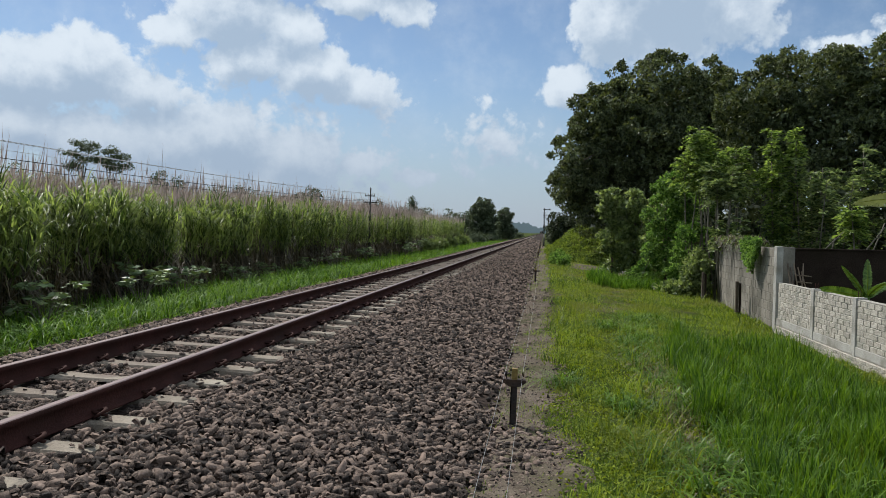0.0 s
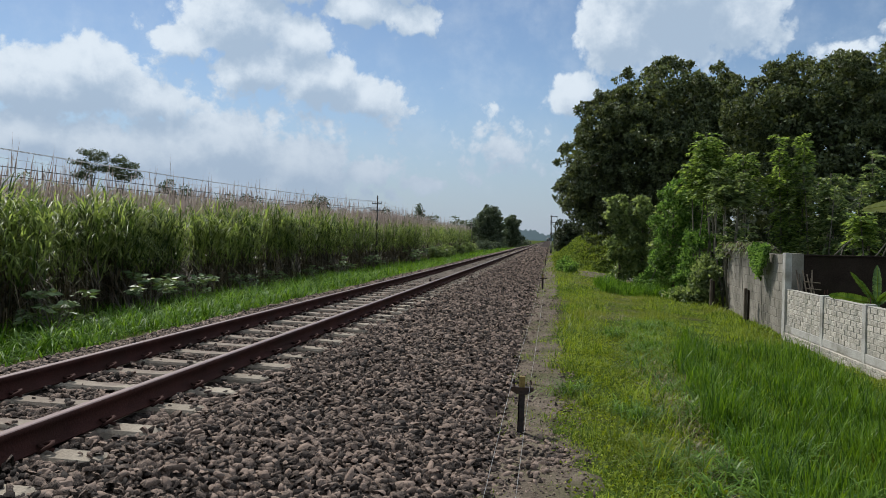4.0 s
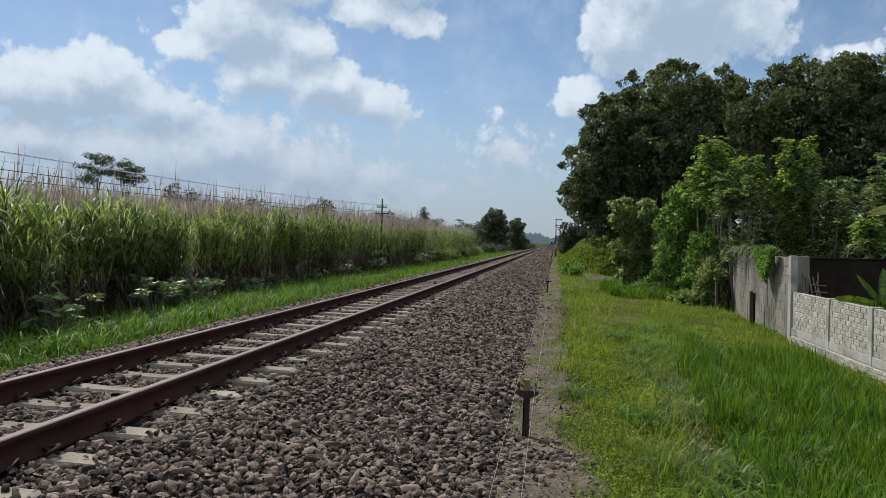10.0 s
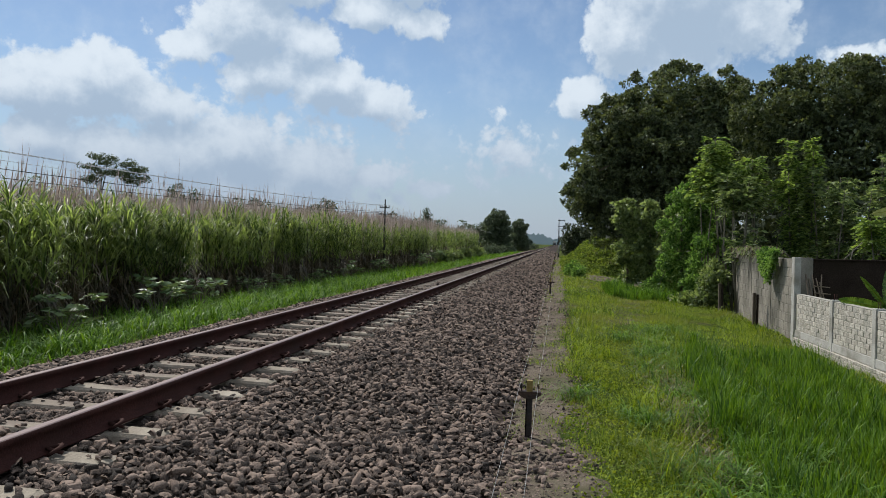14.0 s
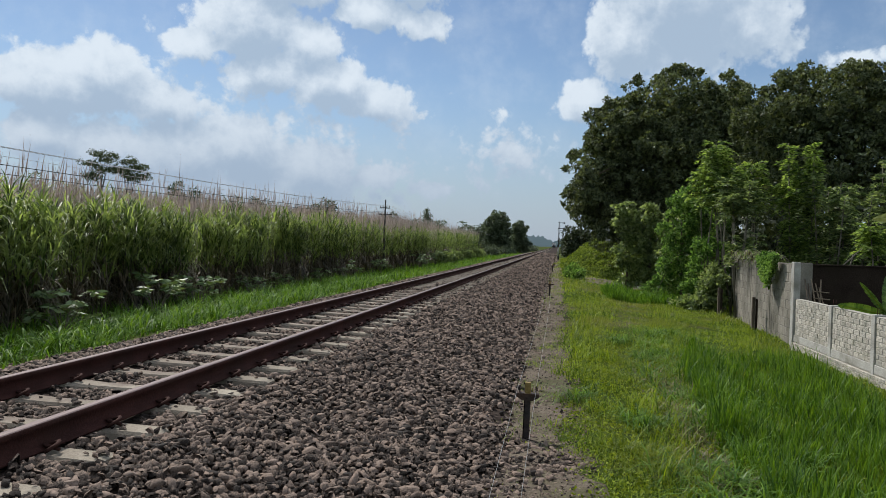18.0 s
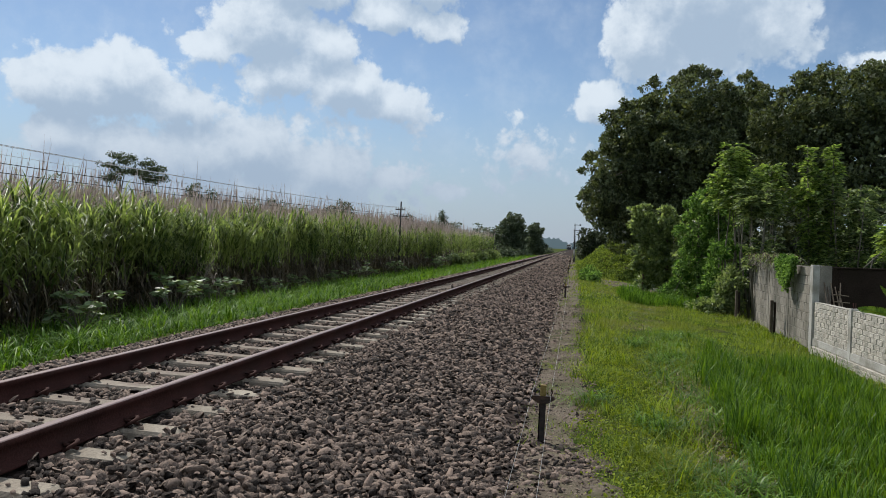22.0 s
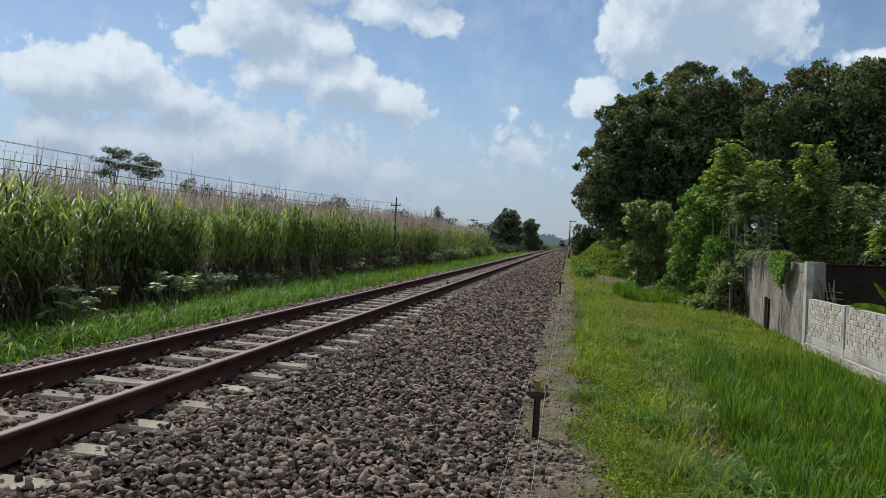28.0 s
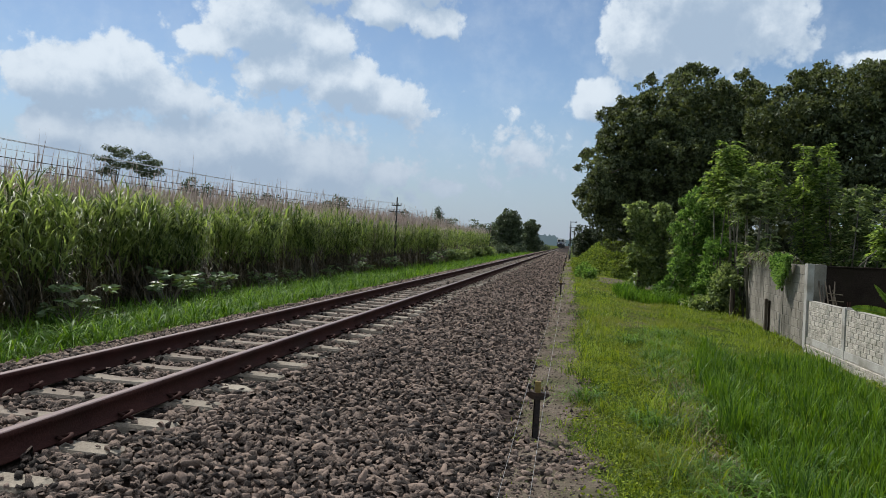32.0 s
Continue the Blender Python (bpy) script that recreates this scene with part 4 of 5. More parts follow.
for wx, wy, ws in ((-7.9, 10.9, 1.0), (-8.0, 13.9, 1.1), (-8.3, 16.2, 1.0), (-8.7, 20.2, 0.8), (-9.0, 23.6, 0.75), (-9.1, 27.5, 0.8), (-9.3, 32.0, 1.1), (-9.2, 38.0, 1.0), (-9.0, 48.0, 1.3), (-9.3, 56.0, 1.5)):
    weed_thing(wx, wy, ws)


# ---------------------------------------------------------------- trees
def crown(lobes, count, length, width, r, hang=0.4, shell=0.55, bough=0.0):
    """Leaves in clumps through the outer part of several rounded lobes (x, y, z, rx, ry, rz); bough: the radius of the
    boughs into which the lobes' skin is broken, each a heap of clumps with dark gaps between."""
    lobes = np.array(lobes, float)
    vol = (lobes[:, 3] * lobes[:, 4] * lobes[:, 5]) ** (2 / 3)
    k = 64 if count > 3000 else 36
    clumps, outs = [], []
    for lb, share in zip(lobes, vol / vol.sum()):
        n = max(4, int(count * share / k))
        d = r.normal(size=(n, 3))
        d /= np.linalg.norm(d, axis=1)[:, None]
        if bough:
            m = max(6, int(3.2 * (lb[3] * lb[4] * lb[5]) ** (2 / 3) / bough ** 2))
            i = np.arange(m) + 0.5
            tz, ta = 1 - 2 * i / m, i * 2.39996 + r.uniform(0, 6.28)
            way_ = np.stack([np.cos(ta) * np.sqrt(1 - tz ** 2), np.sin(ta) * np.sqrt(1 - tz ** 2), tz], 1) + r.normal(0, 0.12, (m, 3))
            way_ /= np.linalg.norm(way_, axis=1)[:, None]
            heart = lb[:3] + way_ * lb[3:] * r.uniform(0.66, 0.96, (m, 1))
            size = bough * r.uniform(0.6, 1.3, m)
            own = r.integers(m, size=n)
            d = d + way_[own] * 0.75 + (0, 0, 0.5)
            d /= np.linalg.norm(d, axis=1)[:, None]
            clumps.append(heart[own] + d * (size[own] * r.uniform(0.4, 1.0, n))[:, None] * (1, 1, 0.85))
        else:
            rad = shell + (1 - shell) * r.uniform(size=n) ** 0.5
            rad *= 1 + 0.14 * np.sin(d[:, 0] * 7 + lb[0]) * np.cos(d[:, 2] * 6 + lb[1])
            clumps.append(lb[:3] + d * rad[:, None] * lb[3:])
        outs.append(d)
    c, o = np.concatenate(clumps), np.concatenate(outs)
    # each clump is a small rounded heap of leaves that points outwards and up
    size = length * (1.35 if bough else 2.0) * r.uniform(0.7, 1.35, len(c))
    d = r.normal(size=(len(c) * k, 3)) + np.repeat(o + (0, 0, 0.35), k, 0) * 0.75
    d /= np.linalg.norm(d, axis=1)[:, None]
    at = np.repeat(c, k, 0) + d * np.repeat(size, k)[:, None] * (r.uniform(0.4 if bough else 0.55, 1.0, (len(d), 1))) * np.array([1, 1, 0.8])
    way_ = d * 0.8 + r.normal(0, 0.55, at.shape)
    way_[:, 2] -= hang
    n = len(at)
    outer = leaves(at, way_, length * r.uniform(0.65, 1.3, n), width * r.uniform(0.7, 1.25, n), r)
    # inner leaves that close the crown
    m = n // 6 if bough > 0.45 or not bough else n // 30
    pick = lobes[r.choice(len(lobes), m, p=vol / vol.sum())]
    d = r.normal(size=(m, 3))
    d /= np.linalg.norm(d, axis=1)[:, None]
    core = pick[:, :3] + d * pick[:, 3:] * ((0.9 if bough else 0.72) * r.uniform(size=(m, 1)) ** 0.4)
    inner = leaves(core, r.normal(0, 1, (m, 3)), np.full(m, length * 1.7), np.full(m, length * 1.05), r)
    return join([outer, inner]), c


def tree_thing(name, label, x, y, height, trunk_r, lobes, count, length, width, material, seed, category="tree", group="", limbs=9, hang=0.4, shell=0.55, lean=0.0, bark=None, bough=0.0):
    """A tree: tapered trunk, limbs up into the crown, a crown of many leaves. Lobes are given from the tree's foot."""
    r = np.random.default_rng(seed)
    z = float(ground_z(x, y))
    t = thing(name, label, category, (x, y, z), group)
    (v, f), c = crown(lobes, count, length, width, r, hang, shell, bough)
    fork = height * 0.32
    put("trunk", np_mesh("trunk", *tube([(0, 0, -0.3), (0.05, 0, fork * 0.5), (lean, 0.1, fork), (lean * 1.6, 0.1, height * 0.7)], [trunk_r * 1.35, trunk_r, trunk_r * 0.8, trunk_r * 0.25], 10)), bark or M_BARK, t)
    for i in range(limbs):
        e = c[r.integers(len(c))]
        s = np.array([lean, 0.1, fork * r.uniform(0.7, 1.5)])
        mid = s * 0.5 + e * 0.5 + np.array([0, 0, 0.12 * height]) * r.uniform(0, 1)
        put("limb", np_mesh("limb", *tube([s, s * 0.6 + mid * 0.4, mid, e], [trunk_r * 0.45, trunk_r * 0.36, trunk_r * 0.24, trunk_r * 0.06], 7)), bark or M_BARK, t)
    put("crown", np_mesh("crown", v, f), material, t)
    return t


BIG = "large dark-leaved spreading tree behind the overgrown plot"
tree_thing("broadleaf_tree", BIG, 6.2, 45, 11.5, 0.38,
           [(0.6, 0, 9.1, 3.6, 3.4, 2.7), (-2.4, 0, 7.9, 2.3, 3.0, 2.3), (3.2, 0.4, 8.6, 2.0, 2.6, 2.3), (-3.7, -0.2, 5.9, 1.8, 2.4, 2.2), (-4.2, -0.5, 4.2, 1.4, 2.0, 1.4), (0.2, -1.6, 6.4, 3.0, 2.4, 2.6), (3.2, -0.6, 5.6, 2.6, 2.4, 2.6), (-2.6, -0.6, 3.4, 2.4, 2.4, 1.8), (1.2, -1.0, 3.6, 3.4, 2.4, 2.0)],
           150000, 0.165, 0.085, M_MANGO, 31, limbs=14, bough=0.85)
tree_thing("broadleaf_tree", BIG, 11.6, 33, 9.8, 0.34,
           [(-0.4, 0, 8.0, 1.9, 2.4, 1.9), (2.2, 0, 8.3, 2.4, 2.4, 1.9), (0.6, -0.8, 5.6, 3.2, 2.4, 2.4), (3.6, -0.5, 6.2, 2.4, 2.4, 2.6), (-2.5, 0.2, 7.4, 1.8, 2.0, 1.8), (-2.0, 0.2, 4.2, 1.6, 2.0, 1.8)],
           110000, 0.14, 0.07, M_MANGO, 32, limbs=12, bough=0.66)
tree_thing("broadleaf_tree", BIG, 17.0, 31, 10.2, 0.34, [(0, 0, 7.2, 3.2, 3.0, 3.0), (-2.4, -0.4, 5.2, 2.4, 2.4, 2.6), (2.4, 0, 5.4, 2.8, 2.4, 2.8)], 15000, 0.24, 0.12, M_MANGO, 33)
tree_thing("broadleaf_tree", BIG, 10.5, 52, 11, 0.34, [(0, 0, 7.0, 4.2, 3.0, 3.2), (-3, 0, 4.6, 3.2, 2.4, 2.4), (4, 0, 6.5, 3.5, 3, 3.5)], 10000, 0.36, 0.18, M_MANGO, 34)
tree_thing("broadleaf_tree", "dark leafy tree at the far end of the bank", 3.4, 72, 5.0, 0.2, [(0, 0, 3.2, 1.7, 1.6, 1.5), (1.5, 0.5, 2.8, 1.6, 1.5, 1.3)], 5000, 0.26, 0.12, M_MANGO, 35)


# ---------------------------------------------------------------- walls
def block_wall(bays_from, bays_to):
    """Low pale block wall along y: footing, ground beam, posts and courses of blocks with recessed joints."""
    w = thing("low_block_wall", "low wall of pale limestone blocks between cast concrete posts", "wall", (4.7, 0, -0.85), kind="structure")
    y1, y0 = bays_from, bays_to
    part("core", boxed(-0.016, 0.09, y0, y1, 0.0, 1.02), M_MORTAR, w)
    part("capping", boxed(-0.022, 0.1, y0, y1, 1.02, 1.034, bevel=0.004), M_MORTAR, w)
    part("footing", boxed(-0.03, 0.14, y0, y1, -0.2, 0.19, bevel=0.01), M_MORTAR, w)
    part("ground_beam", boxed(-0.036, 0.12, y0, y1, 0.19, 0.32, bevel=0.008), M_CAST, w)
    return w


WHITE_POSTS = [15.6, 13.62, 11.86, 10.1, 8.34, 6.6]
white_wall = block_wall(15.6, 6.0)
for i, py in enumerate(WHITE_POSTS[1:]):
    part("post", boxed(-0.045, 0.12, py - 0.065, py + 0.065, 0.1, 1.06, bevel=0.01), M_CAST, white_wall)
    for ox, oy in ((0.0, -0.03), (0.06, 0.03)):
        put("rebar", np_mesh("rebar", *tube([(ox, py + oy, 1.0), (ox, py + oy, 1.16)], [0.006, 0.006], 5)), M_RUST, white_wall)


def grey_wall():
    w = thing("grey_block_wall", "weathered grey concrete block wall with damp stains", "wall", (4.86, 15.7, -0.9), kind="structure")
    w.rotation_euler = (0, 0, -math.atan2(0.30, 6.9))
    part("core", boxed(-0.012, 0.12, 0.1, 6.9, 0, 1.765), M_JOINT, w)
    for py in (2.75, 4.9, 6.85):
        part("post", boxed(-0.03, 0.13, py - 0.06, py + 0.06, 0, 1.78, bevel=0.01), M_GREY_BLOCK, w)
    return w


gwall = grey_wall()
corner = part("corner_post", boxed(4.64, 4.77, 15.6, 15.78, -1.0, 0.91, bevel=0.012), M_CAST)
tagged(corner, "tall square cast concrete corner post between the two walls", "post", kind="structure")
# the tree shade over this wall is in its colour
yard = thing("yard_wall", "rendered wall closing the yard behind the low wall, tree shade put into its colour", "wall", (4.9, 15.7, -0.9), kind="structure")
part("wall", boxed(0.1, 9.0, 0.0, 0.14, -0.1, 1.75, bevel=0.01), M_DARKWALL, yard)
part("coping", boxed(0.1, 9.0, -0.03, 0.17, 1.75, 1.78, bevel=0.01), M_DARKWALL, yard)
part("pier", boxed(-0.128, 0.1, -0.07, 0.145, -0.1, 1.80, bevel=0.01), M_GREY_BLOCK, yard, "weathered grey concrete pier")


def gate_post(x, y, h):
    p = thing("gate_post", "short dark concrete post standing by the grey wall", "post", (x, y, float(ground_z(x, y))), "old gate posts")
    part("shaft", boxed(-0.036, 0.036, -0.045, 0.045, -0.1, h, bevel=0.012), M_BARK, p)
    # added dark strip: the post's shaded side built as a separate piece
    part("shade_strip", boxed(0.04, 0.085, -0.07, -0.02, -0.1, h - 0.04, bevel=0.006), M_DARKWALL, p, "dark strip standing in for the post's shaded side")


gate_post(4.72, 18.9, 0.82)
gate_post(4.64, 22.4, 0.82)


# ---------------------------------------------------------------- thicket behind the walls
def frond_tree(name, label, x, y, stems, fronds, height, spread, r, material, leaf=0.16, pairs=9, base_z=None, stem_r=0.03, group="young trees in the thicket", low=0.45):
    """Slender trees with feathery compound leaves on thin upright stems."""
    z = float(ground_z(x, y)) if base_z is None else base_z
    t = thing(name, label, "tree", (x, y, z), group)
    at, way_, ln = [], [], []
    for s in range(stems):
        ang, o = r.uniform(0, 6.28), r.uniform(0.1, 0.5) * spread
        foot = np.array([math.cos(ang) * o * 0.6, math.sin(ang) * o * 0.6, -0.2])
        tip = np.array([math.cos(ang) * o * 1.5, math.sin(ang) * o * 1.5, height * r.uniform(0.8, 1.0)])
        midp = foot * 0.5 + tip * 0.5 + r.normal(0, 0.08, 3)
        put("stem", np_mesh("stem", *tube([foot, midp, tip], [stem_r, stem_r * 0.8, stem_r * 0.3], 6)), M_STEM, t)
        for k in range(fronds):
            u = low + (1 - low) * r.uniform() ** 0.7
            p0 = foot * (1 - u) + tip * u
            a = r.uniform(0, 6.28)
            L = r.uniform(0.5, 0.95) * spread * (1.25 - 0.6 * u)
            d = np.array([math.cos(a), math.sin(a), r.uniform(-0.3, 1.3)])
            d /= np.linalg.norm(d)
            sd = np.cross(d, (0, 0, 1))
            for j in range(pairs):
                q = (j + 1.5) / (pairs + 1)
                pt = p0 + d * L * q + np.array([0, 0, -0.6 * L * q * q])
                for sg in (-1, 1):
                    at.append(pt)
                    way_.append(sd * sg + d * 0.6 + np.array([0, 0, -0.35]) + r.normal(0, 0.18, 3))
                    ln.append(leaf * (1.1 - 0.5 * abs(q - 0.4)) * r.uniform(0.8, 1.3))
    ln = np.array(ln)
    put("foliage", np_mesh("foliage", *leaves(np.array(at), np.array(way_), ln, ln * 0.32, r)), material, t)
    return t


r = np.random.default_rng(77)
YOUNG = "slender young tree with feathery fresh green leaves behind the wall"
# x, y, stems, fronds to a stem, height, spread, lowest frond, material
for fx, fy, st, fr, h, sp, low_, mat_ in (
        (4.7, 24.6, 3, 46, 4.8, 0.95, 0.78, M_FRESH), (5.5, 24.4, 4, 46, 5.35, 1.1, 0.82, M_FRESH), (6.3, 24.2, 3, 42, 5.0, 1.0, 0.82, M_FRESH), (5.35, 23.2, 4, 40, 4.3, 0.85, 0.82, M_YOUNG),
        (7.15, 23.6, 2, 80, 6.1, 0.62, 0.3, M_FRESH), (7.0, 23.4, 3, 50, 4.3, 0.85, 0.28, M_FRESH), (7.75, 23.2, 4, 48, 4.3, 0.95, 0.3, M_YOUNG), (8.3, 22.6, 3, 40, 3.7, 0.9, 0.35, M_YOUNG),
        (9.3, 23.5, 3, 30, 4.8, 0.85, 0.5, M_YOUNG), (10.3, 23.0, 3, 34, 4.7, 1.0, 0.4, M_YOUNG), (8.3, 20.4, 2, 40, 3.0, 0.8, 0.72, M_FRESH), (9.3, 20.6, 3, 40, 3.2, 0.9, 0.45, M_YOUNG), (10.6, 20.2, 3, 40, 3.4, 1.0, 0.4, M_YOUNG), (11.8, 20.5, 4, 34, 4.6, 1.3, 0.4, M_FRESH)):
    frond_tree("young_tree", YOUNG, fx, fy, st, fr, h, sp, r, mat_, leaf=0.15, low=low_)
frond_tree("young_tree", "small broad-leaved sapling growing between bare stems behind the wall", 5.25, 22.3, 2, 26, 2.5, 0.55, r, M_YOUNG, leaf=0.17, pairs=6, low=0.6)
frond_tree("young_tree", "tall thin tree whose feathery tip rises among the dark crowns", 10.9, 36.5, 1, 30, 10.6, 0.75, r, M_YOUNG, leaf=0.2, low=0.88, stem_r=0.06)
bush_label = "dense fresh green climbing bush spilling onto the grass"
tree_thing("bush", bush_label, 4.15, 26.2, 4.0, 0.06, [(0.15, 0, 3.5, 0.5, 0.5, 0.75), (0.1, 0, 2.6, 0.7, 0.7, 0.9), (0.1, 0, 1.6, 0.85, 0.8, 0.9), (0.1, -0.2, 0.7, 1.0, 0.8, 0.7), (-0.75, -0.2, 0.4, 0.55, 0.6, 0.5), (0.7, 0, 2.9, 0.6, 0.6, 0.8)], 24000, 0.1, 0.04, M_BRIGHT, 41, "bush", "bushes by the wall", limbs=5, shell=0.4, hang=0.7, bough=0.3)
tree_thing("bush", bush_label, 4.6, 24.4, 2.2, 0.05, [(0, 0, 0.6, 0.6, 0.7, 0.7), (0.1, 0.2, 1.5, 0.55, 0.6, 0.8)], 8000, 0.1, 0.045, M_BRIGHT, 45, "bush", "bushes by the wall", limbs=4, shell=0.4, hang=0.6, bough=0.26)
tree_thing("bush", "low pale-leaved vine sprawling at the end of the grey wall", 4.42, 23.2, 1.3, 0.03, [(0, 0, 0.35, 0.4, 0.4, 0.4), (0.2, 0.1, 1.0, 0.35, 0.35, 0.5), (-0.4, 0.4, 0.25, 0.4, 0.4, 0.3)], 3600, 0.11, 0.07, M_VINE, 48, "bush", "bushes by the wall", limbs=3, shell=0.3)
VINED = "vine-covered shrub with pale leaves and bare stems"
tree_thing("bush", VINED, 2.85, 32.0, 3.6, 0.05, [(-0.1, 0, 3.1, 0.42, 0.45, 0.5), (0.1, 0, 2.4, 0.26, 0.3, 0.5), (-0.05, 0, 1.5, 0.3, 0.35, 0.5), (0.1, 0, 0.6, 0.3, 0.35, 0.45)], 3000, 0.15, 0.11, M_VINE, 46, "bush", "bushes by the wall", limbs=6, shell=0.4, bough=0.22)
tree_thing("bush", VINED, 3.75, 31.5, 3.5, 0.06, [(-0.1, 0, 3.0, 0.5, 0.5, 0.5), (0.3, 0, 2.3, 0.5, 0.5, 0.6), (-0.15, 0, 1.5, 0.45, 0.5, 0.6), (0.25, 0, 0.7, 0.5, 0.5, 0.55)], 4600, 0.15, 0.11, M_VINE, 42, "bush", "bushes by the wall", limbs=7, shell=0.4, bough=0.24)
tree_thing("bush", VINED, 4.7, 30.6, 3.0, 0.06, [(0.1, 0, 2.4, 0.6, 0.6, 0.7), (-0.2, 0, 1.4, 0.7, 0.6, 0.7), (0.2, 0, 0.6, 0.8, 0.7, 0.6)], 7000, 0.15, 0.1, M_VINE, 43, "bush", "bushes by the wall", limbs=6, shell=0.4, bough=0.26)
tree_thing("bush", "dark green bush at the edge of the bank", 0.72, 37.0, 0.6, 0.02, [(0, 0, 0.3, 0.27, 0.35, 0.3), (0.22, -1.0, 0.2, 0.22, 0.4, 0.2)], 1800, 0.12, 0.065, M_BRIGHT, 44, "bush", "bushes by the wall", limbs=3, shell=0.3)
# understorey behind, with the shade under the trees put into its leaf colour
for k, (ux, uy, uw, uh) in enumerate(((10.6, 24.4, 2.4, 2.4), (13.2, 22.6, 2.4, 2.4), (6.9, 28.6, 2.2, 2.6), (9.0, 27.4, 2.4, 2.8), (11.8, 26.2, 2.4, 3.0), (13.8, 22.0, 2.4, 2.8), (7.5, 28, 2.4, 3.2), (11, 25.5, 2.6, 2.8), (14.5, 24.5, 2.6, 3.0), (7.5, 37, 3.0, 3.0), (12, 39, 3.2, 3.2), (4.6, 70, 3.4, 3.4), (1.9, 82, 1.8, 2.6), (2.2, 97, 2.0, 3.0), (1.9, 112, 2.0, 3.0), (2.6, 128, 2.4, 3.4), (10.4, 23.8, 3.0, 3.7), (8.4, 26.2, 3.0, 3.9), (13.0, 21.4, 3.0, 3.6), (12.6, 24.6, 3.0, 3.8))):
    tree_thing("understorey_bush", "undergrowth below the trees, its shade put into the dark green leaf colour", ux, uy, uh, 0.06, [(0, 0, uh * 0.35, uw * 0.6, 1.2, uh * 0.5), (uw * 0.35, 0, uh * 0.6, uw * 0.5, 1.1, uh * 0.5), (-uw * 0.35, 0, uh * 0.5, uw * 0.5, 1.1, uh * 0.55)], 2800, 0.24, 0.13, M_SHRUB, 50 + k, "bush", "undergrowth", limbs=4, shell=0.3)


# pale stones lying at the end of the bare patch
def boulder(x, y, size, seed):
    r = random.Random(seed)
    bm = bmesh.new()
    bmesh.ops.create_icosphere(bm, subdivisions=2, radius=size)
    for v_ in bm.verts:
        v_.co = Vector((v_.co.x * 1.35, v_.co.y, v_.co.z * 0.6)) * (0.86 + 0.26 * noise.noise(v_.co * (1.6 / size) + Vector((seed, 0, 0)))) + Vector((0, 0, size * 0.3))
    ob = part("boulder", bm, M_CAST)
    ob.location, ob.rotation_euler = (x, y, float(ground_z(x, y))), (0, 0, r.uniform(0, 3))
    tagged(ob, "pale rounded boulder lying below the vine-covered shrubs", "boulder", "boulders by the clearing")


for bx, by, bs, sd in ((3.0, 34.6, 0.3, 1), (3.45, 34.9, 0.26, 2), (3.75, 34.3, 0.22, 3), (2.75, 35.3, 0.2, 4)):
    boulder(bx, by, bs, sd)


# creeping leaves over the mound
r = np.random.default_rng(88)
n = 34000
mx, my = 0.35 + 8.6 * r.uniform(size=n) ** 1.2, 42 + 26 * r.uniform(size=n) ** 1.3
mz = ground_z(mx, my)
bumpy = 0.14 * (wavy(mx, my, 2.6) + 0.8)
way_ = r.normal(0, 1, (n, 3)) * (1, 1, 0.5) + (0, -0.3, 0.5)
put("creeper", np_mesh("creeper", *leaves(np.stack([mx, my, mz + bumpy.clip(0, 1) * r.uniform(0.2, 1, n)], 1), way_, r.uniform(0.08, 0.18, n), r.uniform(0.06, 0.12, n), r)), M_CREEP, ground, "creeping broad-leaved weeds over the mound", "stuff")


# vine over the grey wall, straw along its top
r = np.random.default_rng(91)
vine = thing("wall_vine", "leafy green vine hanging over the grey wall", "vine", (4.9, 17.9, 0.9))
n = 3000
u, dn = r.uniform(-0.75, 0.75, n), r.uniform(0, 1, n) ** 1.4
put("leaves", np_mesh("leaves", *leaves(np.stack([-0.1 - 0.12 * r.uniform(size=n), u * (1 - 0.35 * dn), 0.12 + 0.08 * wavy(u, u, 5) - dn * (0.75 - 0.5 * np.abs(u))], 1), r.normal(0, 0.7, (n, 3)) + (-0.6, 0, -0.5), r.uniform(0.04, 0.08, n), r.uniform(0.03, 0.055, n), r)), M_BRIGHT, vine)
for k in range(5):
    put("runner", np_mesh("runner", *tube([(0.05, k * 0.3 - 0.6, 0.1), (-0.1, k * 0.3 - 0.55, 0.05), (-0.12, k * 0.28 - 0.5, -0.5)], [0.008, 0.008, 0.004], 5)), M_STEM, vine)
straw = thing("straw_heap", "dry cut stems and leaves heaped along the wall top", "debris", (5.0, 20.8, 0.88))
n = 330
put("stalks", np_mesh("stalks", *blades(np.stack([r.uniform(-0.15, 0.3, n), r.uniform(-2.2, 1.4, n), r.uniform(0, 0.15, n)], 1), r.uniform(0, 6.28, n), r.uniform(0.15, 0.45, n), r.uniform(0.01, 0.03, n), r.uniform(0.9, 1.6, n), 3, 0.8)), M_CANE_DRY, straw)
put("leaves", np_mesh("leaves", *blades(np.stack([r.uniform(-0.15, 0.3, n), r.uniform(-2.2, 1.2, n), r.uniform(0, 0.15, n)], 1), r.uniform(0, 6.28, n), r.uniform(0.15, 0.4, n), r.uniform(0.012, 0.03, n), r.uniform(0.8, 1.5, n), 3, 0.8)), M_YOUNG, straw, "green leaves among the cut stems")


